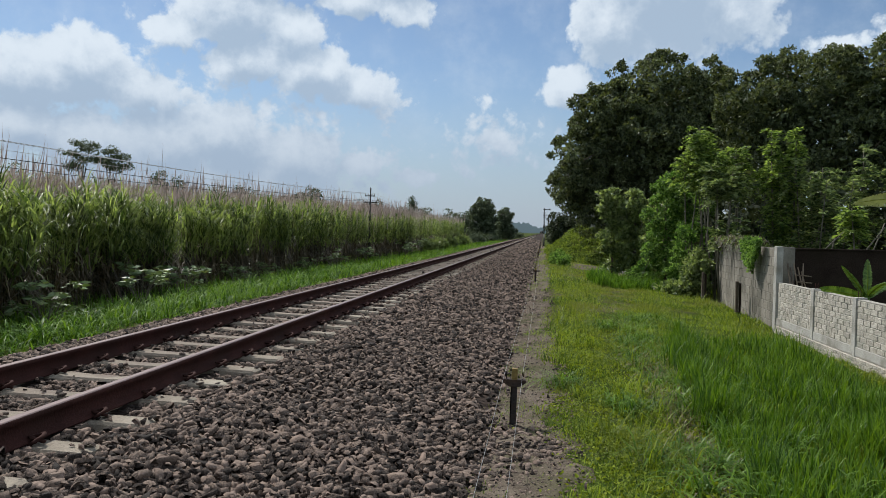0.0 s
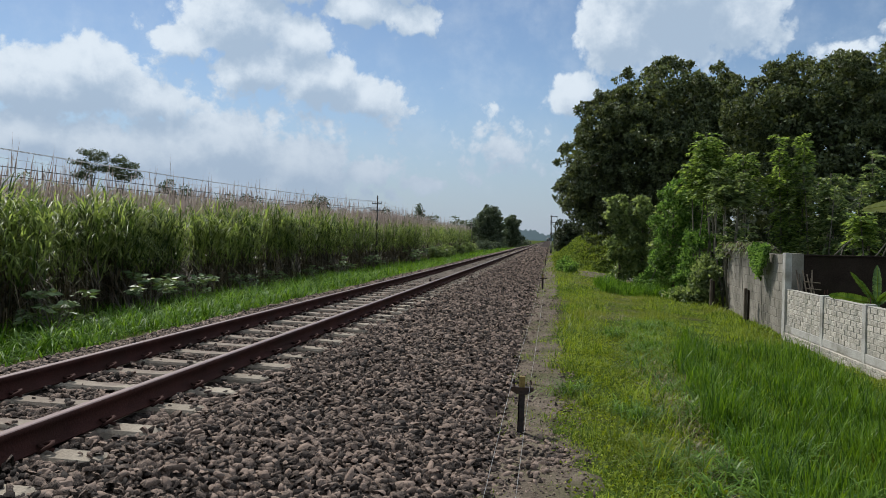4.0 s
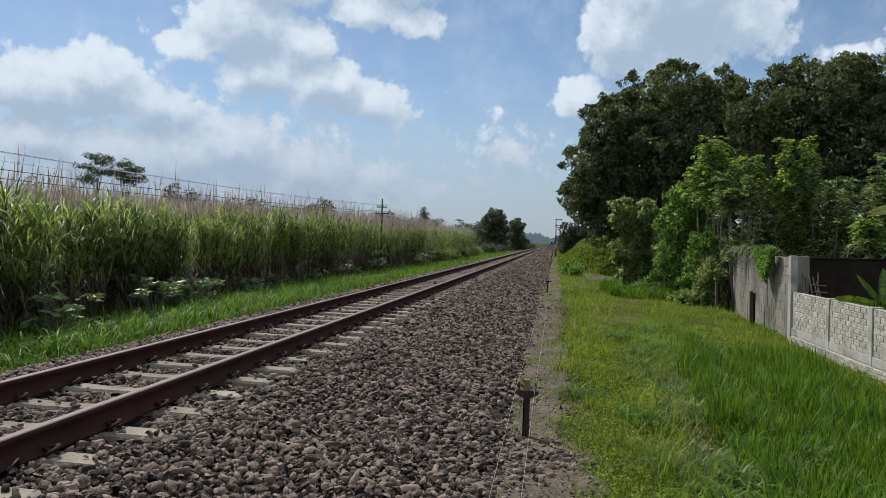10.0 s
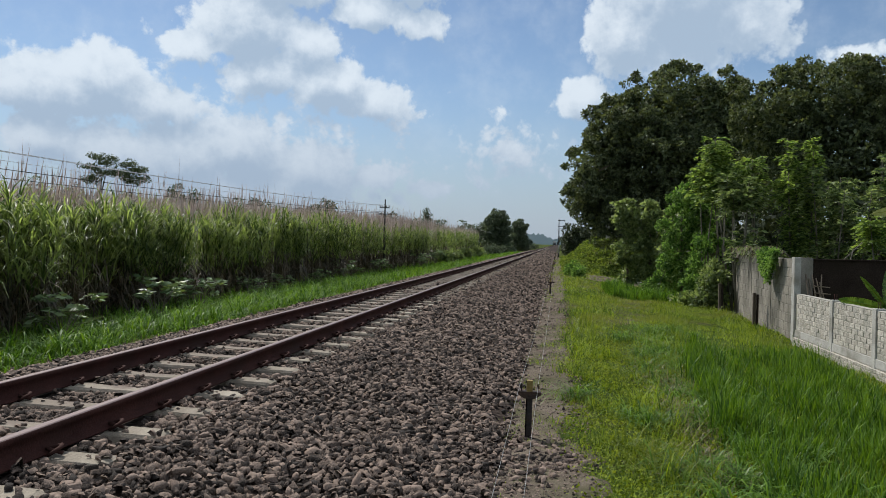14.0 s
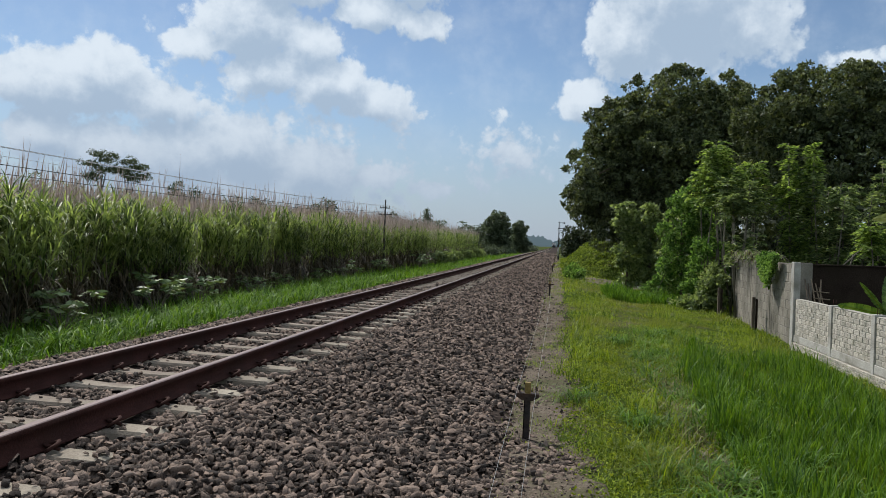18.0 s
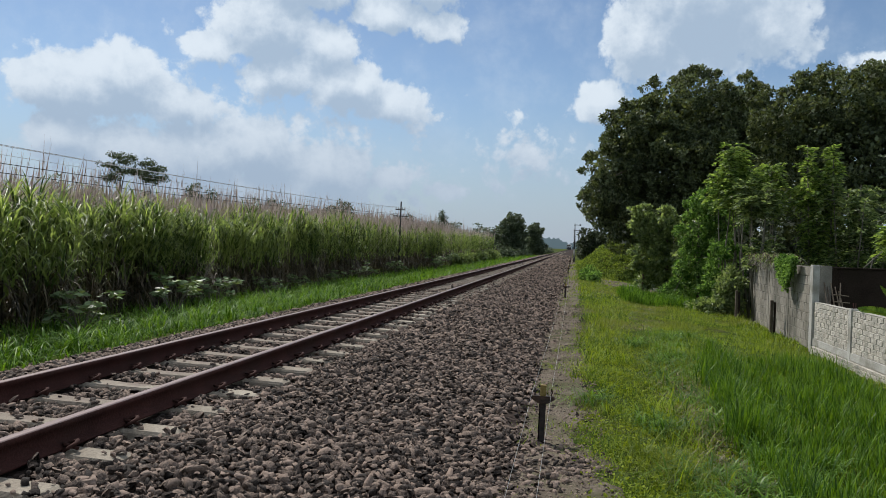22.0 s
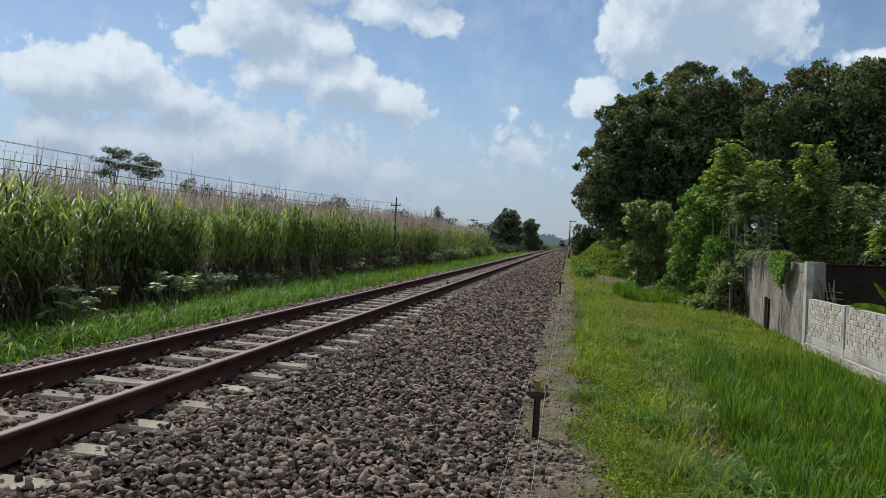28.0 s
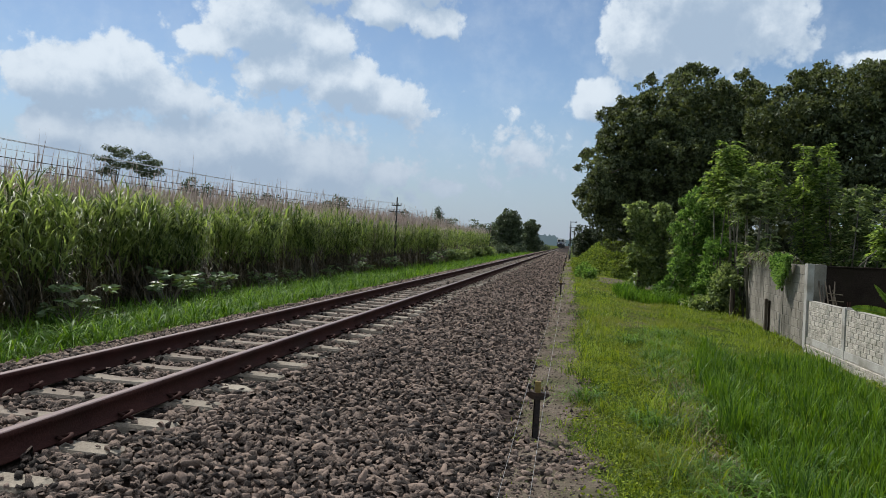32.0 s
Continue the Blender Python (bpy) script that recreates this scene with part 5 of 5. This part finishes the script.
def banana_leaf(length, width, bend, segs=26):
    """One long blade torn into strips along its side veins, with a drooping tip."""
    v, f = [], []
    rr = random.Random(int(length * 1000 + width * 100))
    for side in (-1, 1):
        for i in range(segs):
            tear = 0.12 if rr.random() < 0.8 else 0.55
            sag = rr.uniform(-0.05, 0.12)
            rows_ = []
            for u in (i / segs, (i + 1) / segs):
                w = width * max(0.02, math.sin(math.pi * min(1, u * 0.92 + 0.08))) ** 0.6 * 0.5
                rows_.append((w, length * u, -bend * length * u * u))
            b = len(v)
            for q, (w, y, z) in zip((1, -1), rows_):
                pull = q * tear * length / segs * 0.5
                v += [(0.0, y, z), (side * w * 0.5, y + w * 0.12, z + 0.16 * w), (side * w, y + w * 0.3 + pull, z - (0.1 + sag) * w)]
            f += [(b, b + 1, b + 4, b + 3), (b + 1, b + 2, b + 5, b + 4)]
    return np.array(v), np.array(f)


def banana(x, y, z, poses_, stem_h, leaf_material=None):
    b = thing("banana_plant", "young banana plant with broad bright green leaves", "plant", (x, y, z), "banana plants")
    put("stem", np_mesh("stem", *tube([(0, 0, -0.3), (0, 0, stem_h * 0.6), (0, 0, stem_h)], [0.09, 0.07, 0.04], 9)), M_BANANA, b)
    for yaw, pitch, ln, wd, bend, roll in poses_:
        ob = put("leaf", np_mesh("leaf", *banana_leaf(ln, wd, bend)), leaf_material or M_BANANA, b)
        ob.matrix_basis = pose(0, 0, stem_h - 0.05, 0, 0, yaw) @ pose(0, 0, 0, pitch) @ pose(0, 0, 0, 0, roll)
        put("midrib", np_mesh("midrib", *tube([(0, ln * q, -bend * ln * q * q) for q in (0, 0.25, 0.5, 0.75, 0.98)], [0.012, 0.010, 0.008, 0.006, 0.003], 6)), M_CLOVER, ob, "pale green midrib")


banana(5.42, 13.3, -0.85, [(70, 58, 0.66, 0.17, 0.1, 35), (-30, 76, 0.68, 0.17, 0.08, 40), (97, 12, 0.85, 0.2, 0.1, 75), (-60, 34, 0.8, 0.2, 0.3, 20), (190, 45, 0.6, 0.2, 0.3, 0)], 1.0)
banana(8.5, 17.6, -0.9, [(88, 4, 1.75, 0.42, 0.22, 48), (140, 50, 1.6, 0.4, 0.3, 0), (10, 55, 1.5, 0.4, 0.3, 0), (-70, 35, 1.6, 0.4, 0.35, 0), (220, 40, 1.6, 0.4, 0.3, 0)], 2.95, M_BANANA_UNDER)

# bamboo frame and sticks in the yard
frame_thing = thing("bamboo_rack", "small rack of weathered bamboo sticks leaning on the yard wall", "rack", (4.84, 15.28, -0.2))
for k, (x0, x1) in enumerate(((0.24, 0.12), (0.36, 0.2), (0.42, 0.27), (0.16, 0.3))):
    put("stick", np_mesh("stick", *tube([(x0, 0, -0.6), (x0 * 0.5 + x1 * 0.5, 0.1, 0.1), (x1, 0.3, 0.78 - 0.08 * (k % 3))], [0.016, 0.015, 0.012], 6)), M_TWIG, frame_thing)
for k in range(2):
    put("crosspiece", np_mesh("crosspiece", *tube([(0.13, 0.14 + k * 0.05, 0.42 + k * 0.13), (0.42, 0.13 + k * 0.05, 0.4 + k * 0.13)], [0.013, 0.012], 6)), M_TWIG, frame_thing)
poles_ = thing("leaning_poles", "two dark old poles leaning against the grey pier", "pole", (4.86, 15.34, -0.2), "poles in the yard")
for x0, x1, h_ in ((0.12, -0.03, 0.78), (0.2, 0.03, 0.7)):
    put("pole", np_mesh("pole", *tube([(x0, 0, -0.6), (x1, 0.2, h_)], [0.022, 0.017], 6)), M_BARK, poles_)
r = np.random.default_rng(93)
for k in range(9):
    sx = 5.4 + k * 0.42 + r.uniform(-0.1, 0.1)
    s = put("dead_stick", np_mesh("dead_stick", *tube([(0, 0, -0.3), (r.uniform(-0.3, 0.3) if k % 2 else r.uniform(0.3, 0.8), 0, r.uniform(0.15, 0.5))], [0.018, 0.01], 5)), M_STEM)
    s.location = (sx, 16.1, 0.92)
    tagged(s, "bare dry stick poking up behind the yard wall", "stick", "sticks behind the yard wall")


# ---------------------------------------------------------------- distance
FEATHER = "feathery tall tree rising beyond the cane field"
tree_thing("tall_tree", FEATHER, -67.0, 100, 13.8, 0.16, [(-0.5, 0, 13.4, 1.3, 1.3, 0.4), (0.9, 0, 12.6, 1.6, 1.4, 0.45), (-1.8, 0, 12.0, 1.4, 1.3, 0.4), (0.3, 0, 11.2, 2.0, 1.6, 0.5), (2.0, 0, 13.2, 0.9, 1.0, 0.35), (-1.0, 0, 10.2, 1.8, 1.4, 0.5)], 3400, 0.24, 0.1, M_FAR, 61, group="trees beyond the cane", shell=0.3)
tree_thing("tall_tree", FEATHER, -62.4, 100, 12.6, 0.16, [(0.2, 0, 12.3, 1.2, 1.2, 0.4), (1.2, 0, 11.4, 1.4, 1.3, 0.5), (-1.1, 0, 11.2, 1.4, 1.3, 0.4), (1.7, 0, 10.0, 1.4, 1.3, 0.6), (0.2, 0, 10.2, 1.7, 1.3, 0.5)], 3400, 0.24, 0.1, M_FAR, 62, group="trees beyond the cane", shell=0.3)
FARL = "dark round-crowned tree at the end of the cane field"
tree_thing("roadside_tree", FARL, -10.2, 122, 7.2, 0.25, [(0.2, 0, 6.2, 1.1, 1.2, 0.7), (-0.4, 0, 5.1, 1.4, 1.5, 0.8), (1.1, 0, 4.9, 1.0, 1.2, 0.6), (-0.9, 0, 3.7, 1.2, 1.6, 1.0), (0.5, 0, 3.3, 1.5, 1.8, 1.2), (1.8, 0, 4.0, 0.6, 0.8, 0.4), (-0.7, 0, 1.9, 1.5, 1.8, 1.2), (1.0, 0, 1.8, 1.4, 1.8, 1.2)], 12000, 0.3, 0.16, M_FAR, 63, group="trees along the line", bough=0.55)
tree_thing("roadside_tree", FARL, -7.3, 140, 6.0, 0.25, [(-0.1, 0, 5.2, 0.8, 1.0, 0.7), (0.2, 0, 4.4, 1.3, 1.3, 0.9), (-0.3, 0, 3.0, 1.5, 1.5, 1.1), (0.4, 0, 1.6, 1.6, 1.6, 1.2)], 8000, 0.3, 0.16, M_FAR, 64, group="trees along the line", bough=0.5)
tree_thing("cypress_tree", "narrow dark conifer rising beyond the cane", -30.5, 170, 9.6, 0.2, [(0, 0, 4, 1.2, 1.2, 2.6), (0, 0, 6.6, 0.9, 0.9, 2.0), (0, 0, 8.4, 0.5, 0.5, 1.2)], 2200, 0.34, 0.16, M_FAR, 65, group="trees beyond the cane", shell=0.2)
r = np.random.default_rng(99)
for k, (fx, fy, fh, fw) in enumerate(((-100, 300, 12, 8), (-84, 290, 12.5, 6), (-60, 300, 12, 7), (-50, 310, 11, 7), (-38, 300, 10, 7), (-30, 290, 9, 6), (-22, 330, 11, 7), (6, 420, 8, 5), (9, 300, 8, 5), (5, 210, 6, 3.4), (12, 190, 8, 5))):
    tree_thing("distant_tree", "green tree on the far tree line, haze put into its leaf colour", fx, fy, fh, 0.3, [(0, 0, fh * 0.55, fw * 0.6, fw * 0.5, fh * 0.42), (fw * 0.4, 0, fh * 0.42, fw * 0.45, fw * 0.4, fh * 0.36), (-fw * 0.4, 0, fh * 0.4, fw * 0.45, fw * 0.4, fh * 0.36)], 1500, 0.9, 0.5, M_FAR, 100 + k, group="far tree line", limbs=3, shell=0.3)
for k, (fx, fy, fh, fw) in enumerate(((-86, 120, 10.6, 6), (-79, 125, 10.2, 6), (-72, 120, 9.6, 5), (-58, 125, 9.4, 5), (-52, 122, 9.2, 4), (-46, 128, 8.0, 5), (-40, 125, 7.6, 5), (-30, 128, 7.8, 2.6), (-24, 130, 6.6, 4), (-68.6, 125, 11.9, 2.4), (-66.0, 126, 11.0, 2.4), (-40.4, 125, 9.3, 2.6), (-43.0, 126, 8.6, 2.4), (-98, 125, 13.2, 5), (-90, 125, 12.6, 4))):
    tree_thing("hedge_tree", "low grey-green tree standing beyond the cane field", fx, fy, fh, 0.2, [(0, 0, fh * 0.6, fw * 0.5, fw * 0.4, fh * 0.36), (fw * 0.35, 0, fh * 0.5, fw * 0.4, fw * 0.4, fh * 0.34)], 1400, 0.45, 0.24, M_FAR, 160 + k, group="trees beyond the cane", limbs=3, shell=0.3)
# low scrub closing the end of the field and the line's far verges
for k, (fx, fy, fh, fw) in enumerate(((-9.4, 104, 1.5, 2.0), (-8.2, 118, 1.2, 1.8), (-8.4, 150, 1.7, 2.4), (-8.0, 175, 1.8, 2.6), (-7.6, 205, 2.0, 3), (-9.3, 66, 1.0, 0.9), (-9.3, 74, 1.1, 1.1), (-9.4, 84, 1.2, 1.2), (-9.2, 60, 0.9, 0.9))):
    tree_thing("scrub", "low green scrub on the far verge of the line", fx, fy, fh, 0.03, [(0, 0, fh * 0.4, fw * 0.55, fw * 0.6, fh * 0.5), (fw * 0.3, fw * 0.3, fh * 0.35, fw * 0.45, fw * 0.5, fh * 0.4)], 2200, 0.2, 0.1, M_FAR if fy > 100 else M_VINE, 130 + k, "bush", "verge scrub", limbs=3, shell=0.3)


# the far tree line beyond the bend, closing the view down the track: a flat backdrop whose faint glow is painted haze
def far_line():
    r = np.random.default_rng(171)
    v, f, u = [], [], -120.0
    while u < 60:
        w = r.uniform(9, 20)
        top = 13 + 5 * math.sin(u * 0.07) + r.uniform(-3, 5) + 14 * math.exp(-((u + 36) / 14) ** 2)
        k = 14
        for i in range(k):
            a0, a1 = math.pi * i / k, math.pi * (i + 1) / k
            j0, j1 = (0.9 + 0.1 * math.sin(i * 2.3 + u)), (0.9 + 0.1 * math.sin((i + 1) * 2.3 + u))
            b = len(v)
            v += [(u - w * math.cos(a0), 0, -6), (u - w * math.cos(a1), 0, -6), (u - w * math.cos(a1), 0, top * math.sin(a1) ** 0.55 * j1), (u - w * math.cos(a0), 0, top * math.sin(a0) ** 0.55 * j0)]
            f.append((b, b + 1, b + 2, b + 3))
        u += w * r.uniform(0.5, 0.9)
    m = bpy.data.materials.new("hazy_distance")
    m.use_nodes = True
    p = m.node_tree.nodes["Principled BSDF"]
    p.inputs["Base Color"].default_value = (0.02, 0.03, 0.03, 1)
    p.inputs["Emission Color"].default_value, p.inputs["Emission Strength"].default_value = (0.105, 0.15, 0.175, 1), 1.0
    ob = put("backdrop", np_mesh("backdrop", np.array(v), np.array(f)), m, None, "hazy blue-green line of trees in the far distance", "structure")
    ob.location = (0, 1500, 0)
    tagged(ob, category="distant trees")


far_line()


# small house half hidden on the mound
house = thing("house", "small pale house half hidden behind the trees", "house", (6.7, 64, 1.2), kind="")
part("wall", boxed(-3, 3, -2, 2, -1.5, 1.9), M_CAST, house)
bm = bmesh.new()
for sx in (-3.4, 3.4):
    bm.verts.new((sx, -2.6, 1.85)), bm.verts.new((sx, 0, 3.0)), bm.verts.new((sx, 2.6, 1.85))
bm.verts.ensure_lookup_table()
vv = bm.verts
for q in ((0, 1, 4, 3), (1, 2, 5, 4), (0, 3, 5, 2), (0, 2, 1), (3, 4, 5)):
    bm.faces.new([vv[i] for i in q])
part("roof", bm, M_TWIG, house)


# ---------------------------------------------------------------- train
M_LIVERY = surface("white_livery", (0.46, 0.46, 0.45), (0.64, 0.64, 0.63), scale=2, rough=0.4, bump=0.05)
M_UNDER = surface("dark_underframe", (0.02, 0.02, 0.02), (0.05, 0.05, 0.05), scale=4, rough=0.7, bump=0.2)
M_ROOF = surface("grey_roof", (0.16, 0.16, 0.17), (0.26, 0.26, 0.27), scale=2, rough=0.6, bump=0.1)
M_GLASS = surface("dark_glass", (0.01, 0.012, 0.014), (0.02, 0.022, 0.025), scale=2, rough=0.08, bump=0, spec=0.6)
M_BLUE = surface("blue_stripe_paint", (0.03, 0.06, 0.2), (0.05, 0.09, 0.28), scale=2, rough=0.4, bump=0)
M_HEAD = bpy.data.materials.new("headlight_glow")
M_HEAD.use_nodes = True
M_HEAD.node_tree.nodes["Principled BSDF"].inputs["Emission Color"].default_value = (1, 0.93, 0.75, 1)
M_HEAD.node_tree.nodes["Principled BSDF"].inputs["Emission Strength"].default_value = 0.5


def locomotive():
    t = thing("locomotive", "white diesel locomotive with dark windows and underframe on the track", "locomotive", (TRACK_X, 930, 0))
    part("underframe", boxed(-1.35, 1.35, 0, 15, 0.55, 1.15, bevel=0.03), M_UNDER, t)
    part("body", boxed(-1.38, 1.38, 0.5, 14.5, 1.15, 2.75, bevel=0.08), M_LIVERY, t)
    part("cab", boxed(-1.38, 1.38, 0.3, 2.6, 1.3, 3.45, bevel=0.14), M_LIVERY, t)
    part("apron", boxed(-1.39, 1.39, 0.288, 0.7, 0.5, 1.72, bevel=0.03), M_UNDER, t, "dark apron below the cab")
    part("roof", boxed(-1.2, 1.2, 0.6, 14.4, 2.7, 3.55, bevel=0.25), M_ROOF, t)
    part("stripe", boxed(-1.395, 1.395, 0.285, 14.52, 1.75, 2.05), M_BLUE, t, "blue stripe round the nose")
    for sx in (-0.62, 0.62):
        part("windscreen", boxed(sx - 0.5, sx + 0.5, 0.27, 0.33, 2.4, 3.05, bevel=0.02), M_GLASS, t)
    for sx in (-0.85, 0.85):
        part("headlight", boxed(sx - 0.12, sx + 0.12, 0.26, 0.32, 1.5, 1.68, bevel=0.02), M_HEAD, t)
    part("top_light", boxed(-0.16, 0.16, 0.26, 0.34, 3.2, 3.34, bevel=0.02), M_HEAD, t)
    part("cowcatcher", boxed(-1.2, 1.2, -0.1, 0.25, 0.15, 0.7, bevel=0.05), M_UNDER, t)
    part("coupler", boxed(-0.14, 0.14, -0.55, 0.1, 0.75, 1.0, bevel=0.03), M_UNDER, t)
    for sx in (-1.2, 1.2):
        part("handrail", boxed(sx - 0.02, sx + 0.02, 0.0, 0.04, 1.15, 2.1), M_LIVERY, t)
    for by in (2.2, 3.9, 5.6, 9.6, 11.3, 13.0):
        for sx in (-GAUGE / 2, GAUGE / 2):
            bm = bmesh.new()
            bmesh.ops.create_cone(bm, cap_ends=True, segments=20, radius1=0.48, radius2=0.46, depth=0.13, matrix=Matrix.Translation((sx, by, 0.48)) @ Matrix.Rotation(math.pi / 2, 4, "Y"))
            part("wheel", bm, M_UNDER, t)
    for by in (3.9, 11.3):
        part("bogie", boxed(-1.0, 1.0, by - 2.4, by + 2.4, 0.3, 0.7, bevel=0.05), M_UNDER, t)
    return t


def coach():
    t = thing("passenger_coach", "white passenger coach with blue stripe and dark windows", "coach", (TRACK_X, 945.8, 0), "coaches of the train")
    part("body", boxed(-1.4, 1.4, 0, 19.5, 0.95, 3.3, bevel=0.1), M_LIVERY, t)
    part("roof", boxed(-1.3, 1.3, 0.05, 19.45, 3.2, 3.62, bevel=0.18), M_ROOF, t)
    part("stripe", boxed(-1.412, 1.412, 0.1, 19.4, 1.4, 1.75), M_BLUE, t)
    for k in range(10):
        for sx in (-1.4, 1.4):
            part("window", boxed(sx - 0.015, sx + 0.015, 1.6 + k * 1.7, 2.8 + k * 1.7, 1.95, 2.75), M_GLASS, t)
    for by in (3.0, 16.5):
        part("bogie", boxed(-1.1, 1.1, by - 1.5, by + 1.5, 0.15, 0.85, bevel=0.08), M_UNDER, t)
    return t


loco = locomotive()
coach_one = coach()
coaches = [coach_one] + [copy_thing(coach_one, pose(TRACK_X, 966 + 20.2 * k, 0)) for k in range(4)]


# ---------------------------------------------------------------- pieces of walls and ballast
def block_mesh(name, w, d, h, seed):
    rr = np.random.default_rng(seed)
    bm = bmesh.new()
    box(bm, -d / 2, d / 2, -w / 2, w / 2, -h / 2, h / 2)
    for v_ in bm.verts:
        v_.co += Vector(rr.uniform(-0.003, 0.003, 3))
    bmesh.ops.bevel(bm, geom=list(bm.edges), offset=0.004, segments=1, affect="EDGES")
    me = bpy.data.meshes.new(name)
    bm.to_mesh(me)
    bm.free()
    return me


pale = [block_mesh("block", 0.221, 0.06, 0.079, k) for k in range(6)]
for me in pale:
    me.materials.append(M_WHITE_BLOCK)
for ya, yb in zip(WHITE_POSTS[:4], WHITE_POSTS[1:5]):
    y1, y0 = ya - 0.07, yb + 0.07
    n = round((y1 - y0) / 0.232)
    for c in range(8):
        shift = (c % 2) * 0.5
        for i in range(n + (c % 2)):
            yy = y0 + (i + 0.5 - shift) * (y1 - y0) / n
            if c % 2 and (i == 0 or i == n):
                yy = y0 + 0.047 if i == 0 else y1 - 0.047
            ob = put("block", pale[(i * 3 + c * 5) % 6], None, white_wall)
            ob.location = (0.006 + random.uniform(-0.003, 0.003), yy + random.uniform(-0.003, 0.003), 0.32 + 0.044 + c * 0.0875 + random.uniform(-0.002, 0.002))
            ob.scale = (1, 0.52 if (c % 2 and (i == 0 or i == n)) else random.uniform(0.95, 1.005), 1)
grey = [block_mesh("block", 0.386, 0.05, 0.1865, 10 + k) for k in range(3)]
for me in grey:
    me.materials.append(M_GREY_BLOCK)
for c in range(9):
    for i in range(17):
        yy = 0.3 + i * 0.395 + (c % 2) * 0.2
        if yy > 6.75:
            continue
        ob = put("block", grey[(i + c) % 3], None, gwall)
        ob.location = (random.uniform(0.0045, 0.0065), yy, 0.1 + c * 0.195)
kerb = [block_mesh("brick", 0.11, 0.05, 0.05, 20 + k) for k in range(3)]
for me in kerb:
    me.materials.append(M_WHITE_BLOCK)
for c in range(3):
    for i in range(62):
        ob = put("brick", kerb[(i + c) % 3], None, white_wall)
        ob.location = (-0.055, 15.5 - i * 0.118 - (c % 2) * 0.06, 0.035 + c * 0.057)
rng = np.random.default_rng(12)
shapes = []
for k in range(12):
    me = np_mesh("stone", *stone_block(np.zeros(1), np.zeros(1), np.zeros(1), np.ones(1), rng, True))
    me.materials.append(M_STONE_ONE)
    shapes.append(me)
for k, (x, y, z, s) in enumerate(SINGLES):
    ob = put("stone", shapes[k % 12], None, bed)
    ob.location, ob.scale = (x, y, z), (s, s, s)
    ob.rotation_euler = (random.uniform(-0.3, 0.3), random.uniform(-0.3, 0.3), random.uniform(0, 6))


# ---------------------------------------------------------------- what moves
def motions():
    """The train comes up the line at a steady pace."""
    times = [0, 4, 8, 12, 16, 20, 24, 28, 32]
    walk(loco, [(t, pose(TRACK_X, 930 - 20 * t, 0)) for t in times])
    for k, c in enumerate(coaches):
        walk(c, [(t, pose(TRACK_X, 930 - 20 * t + 15.8 + 20.2 * k, 0)) for t in times])


motions()
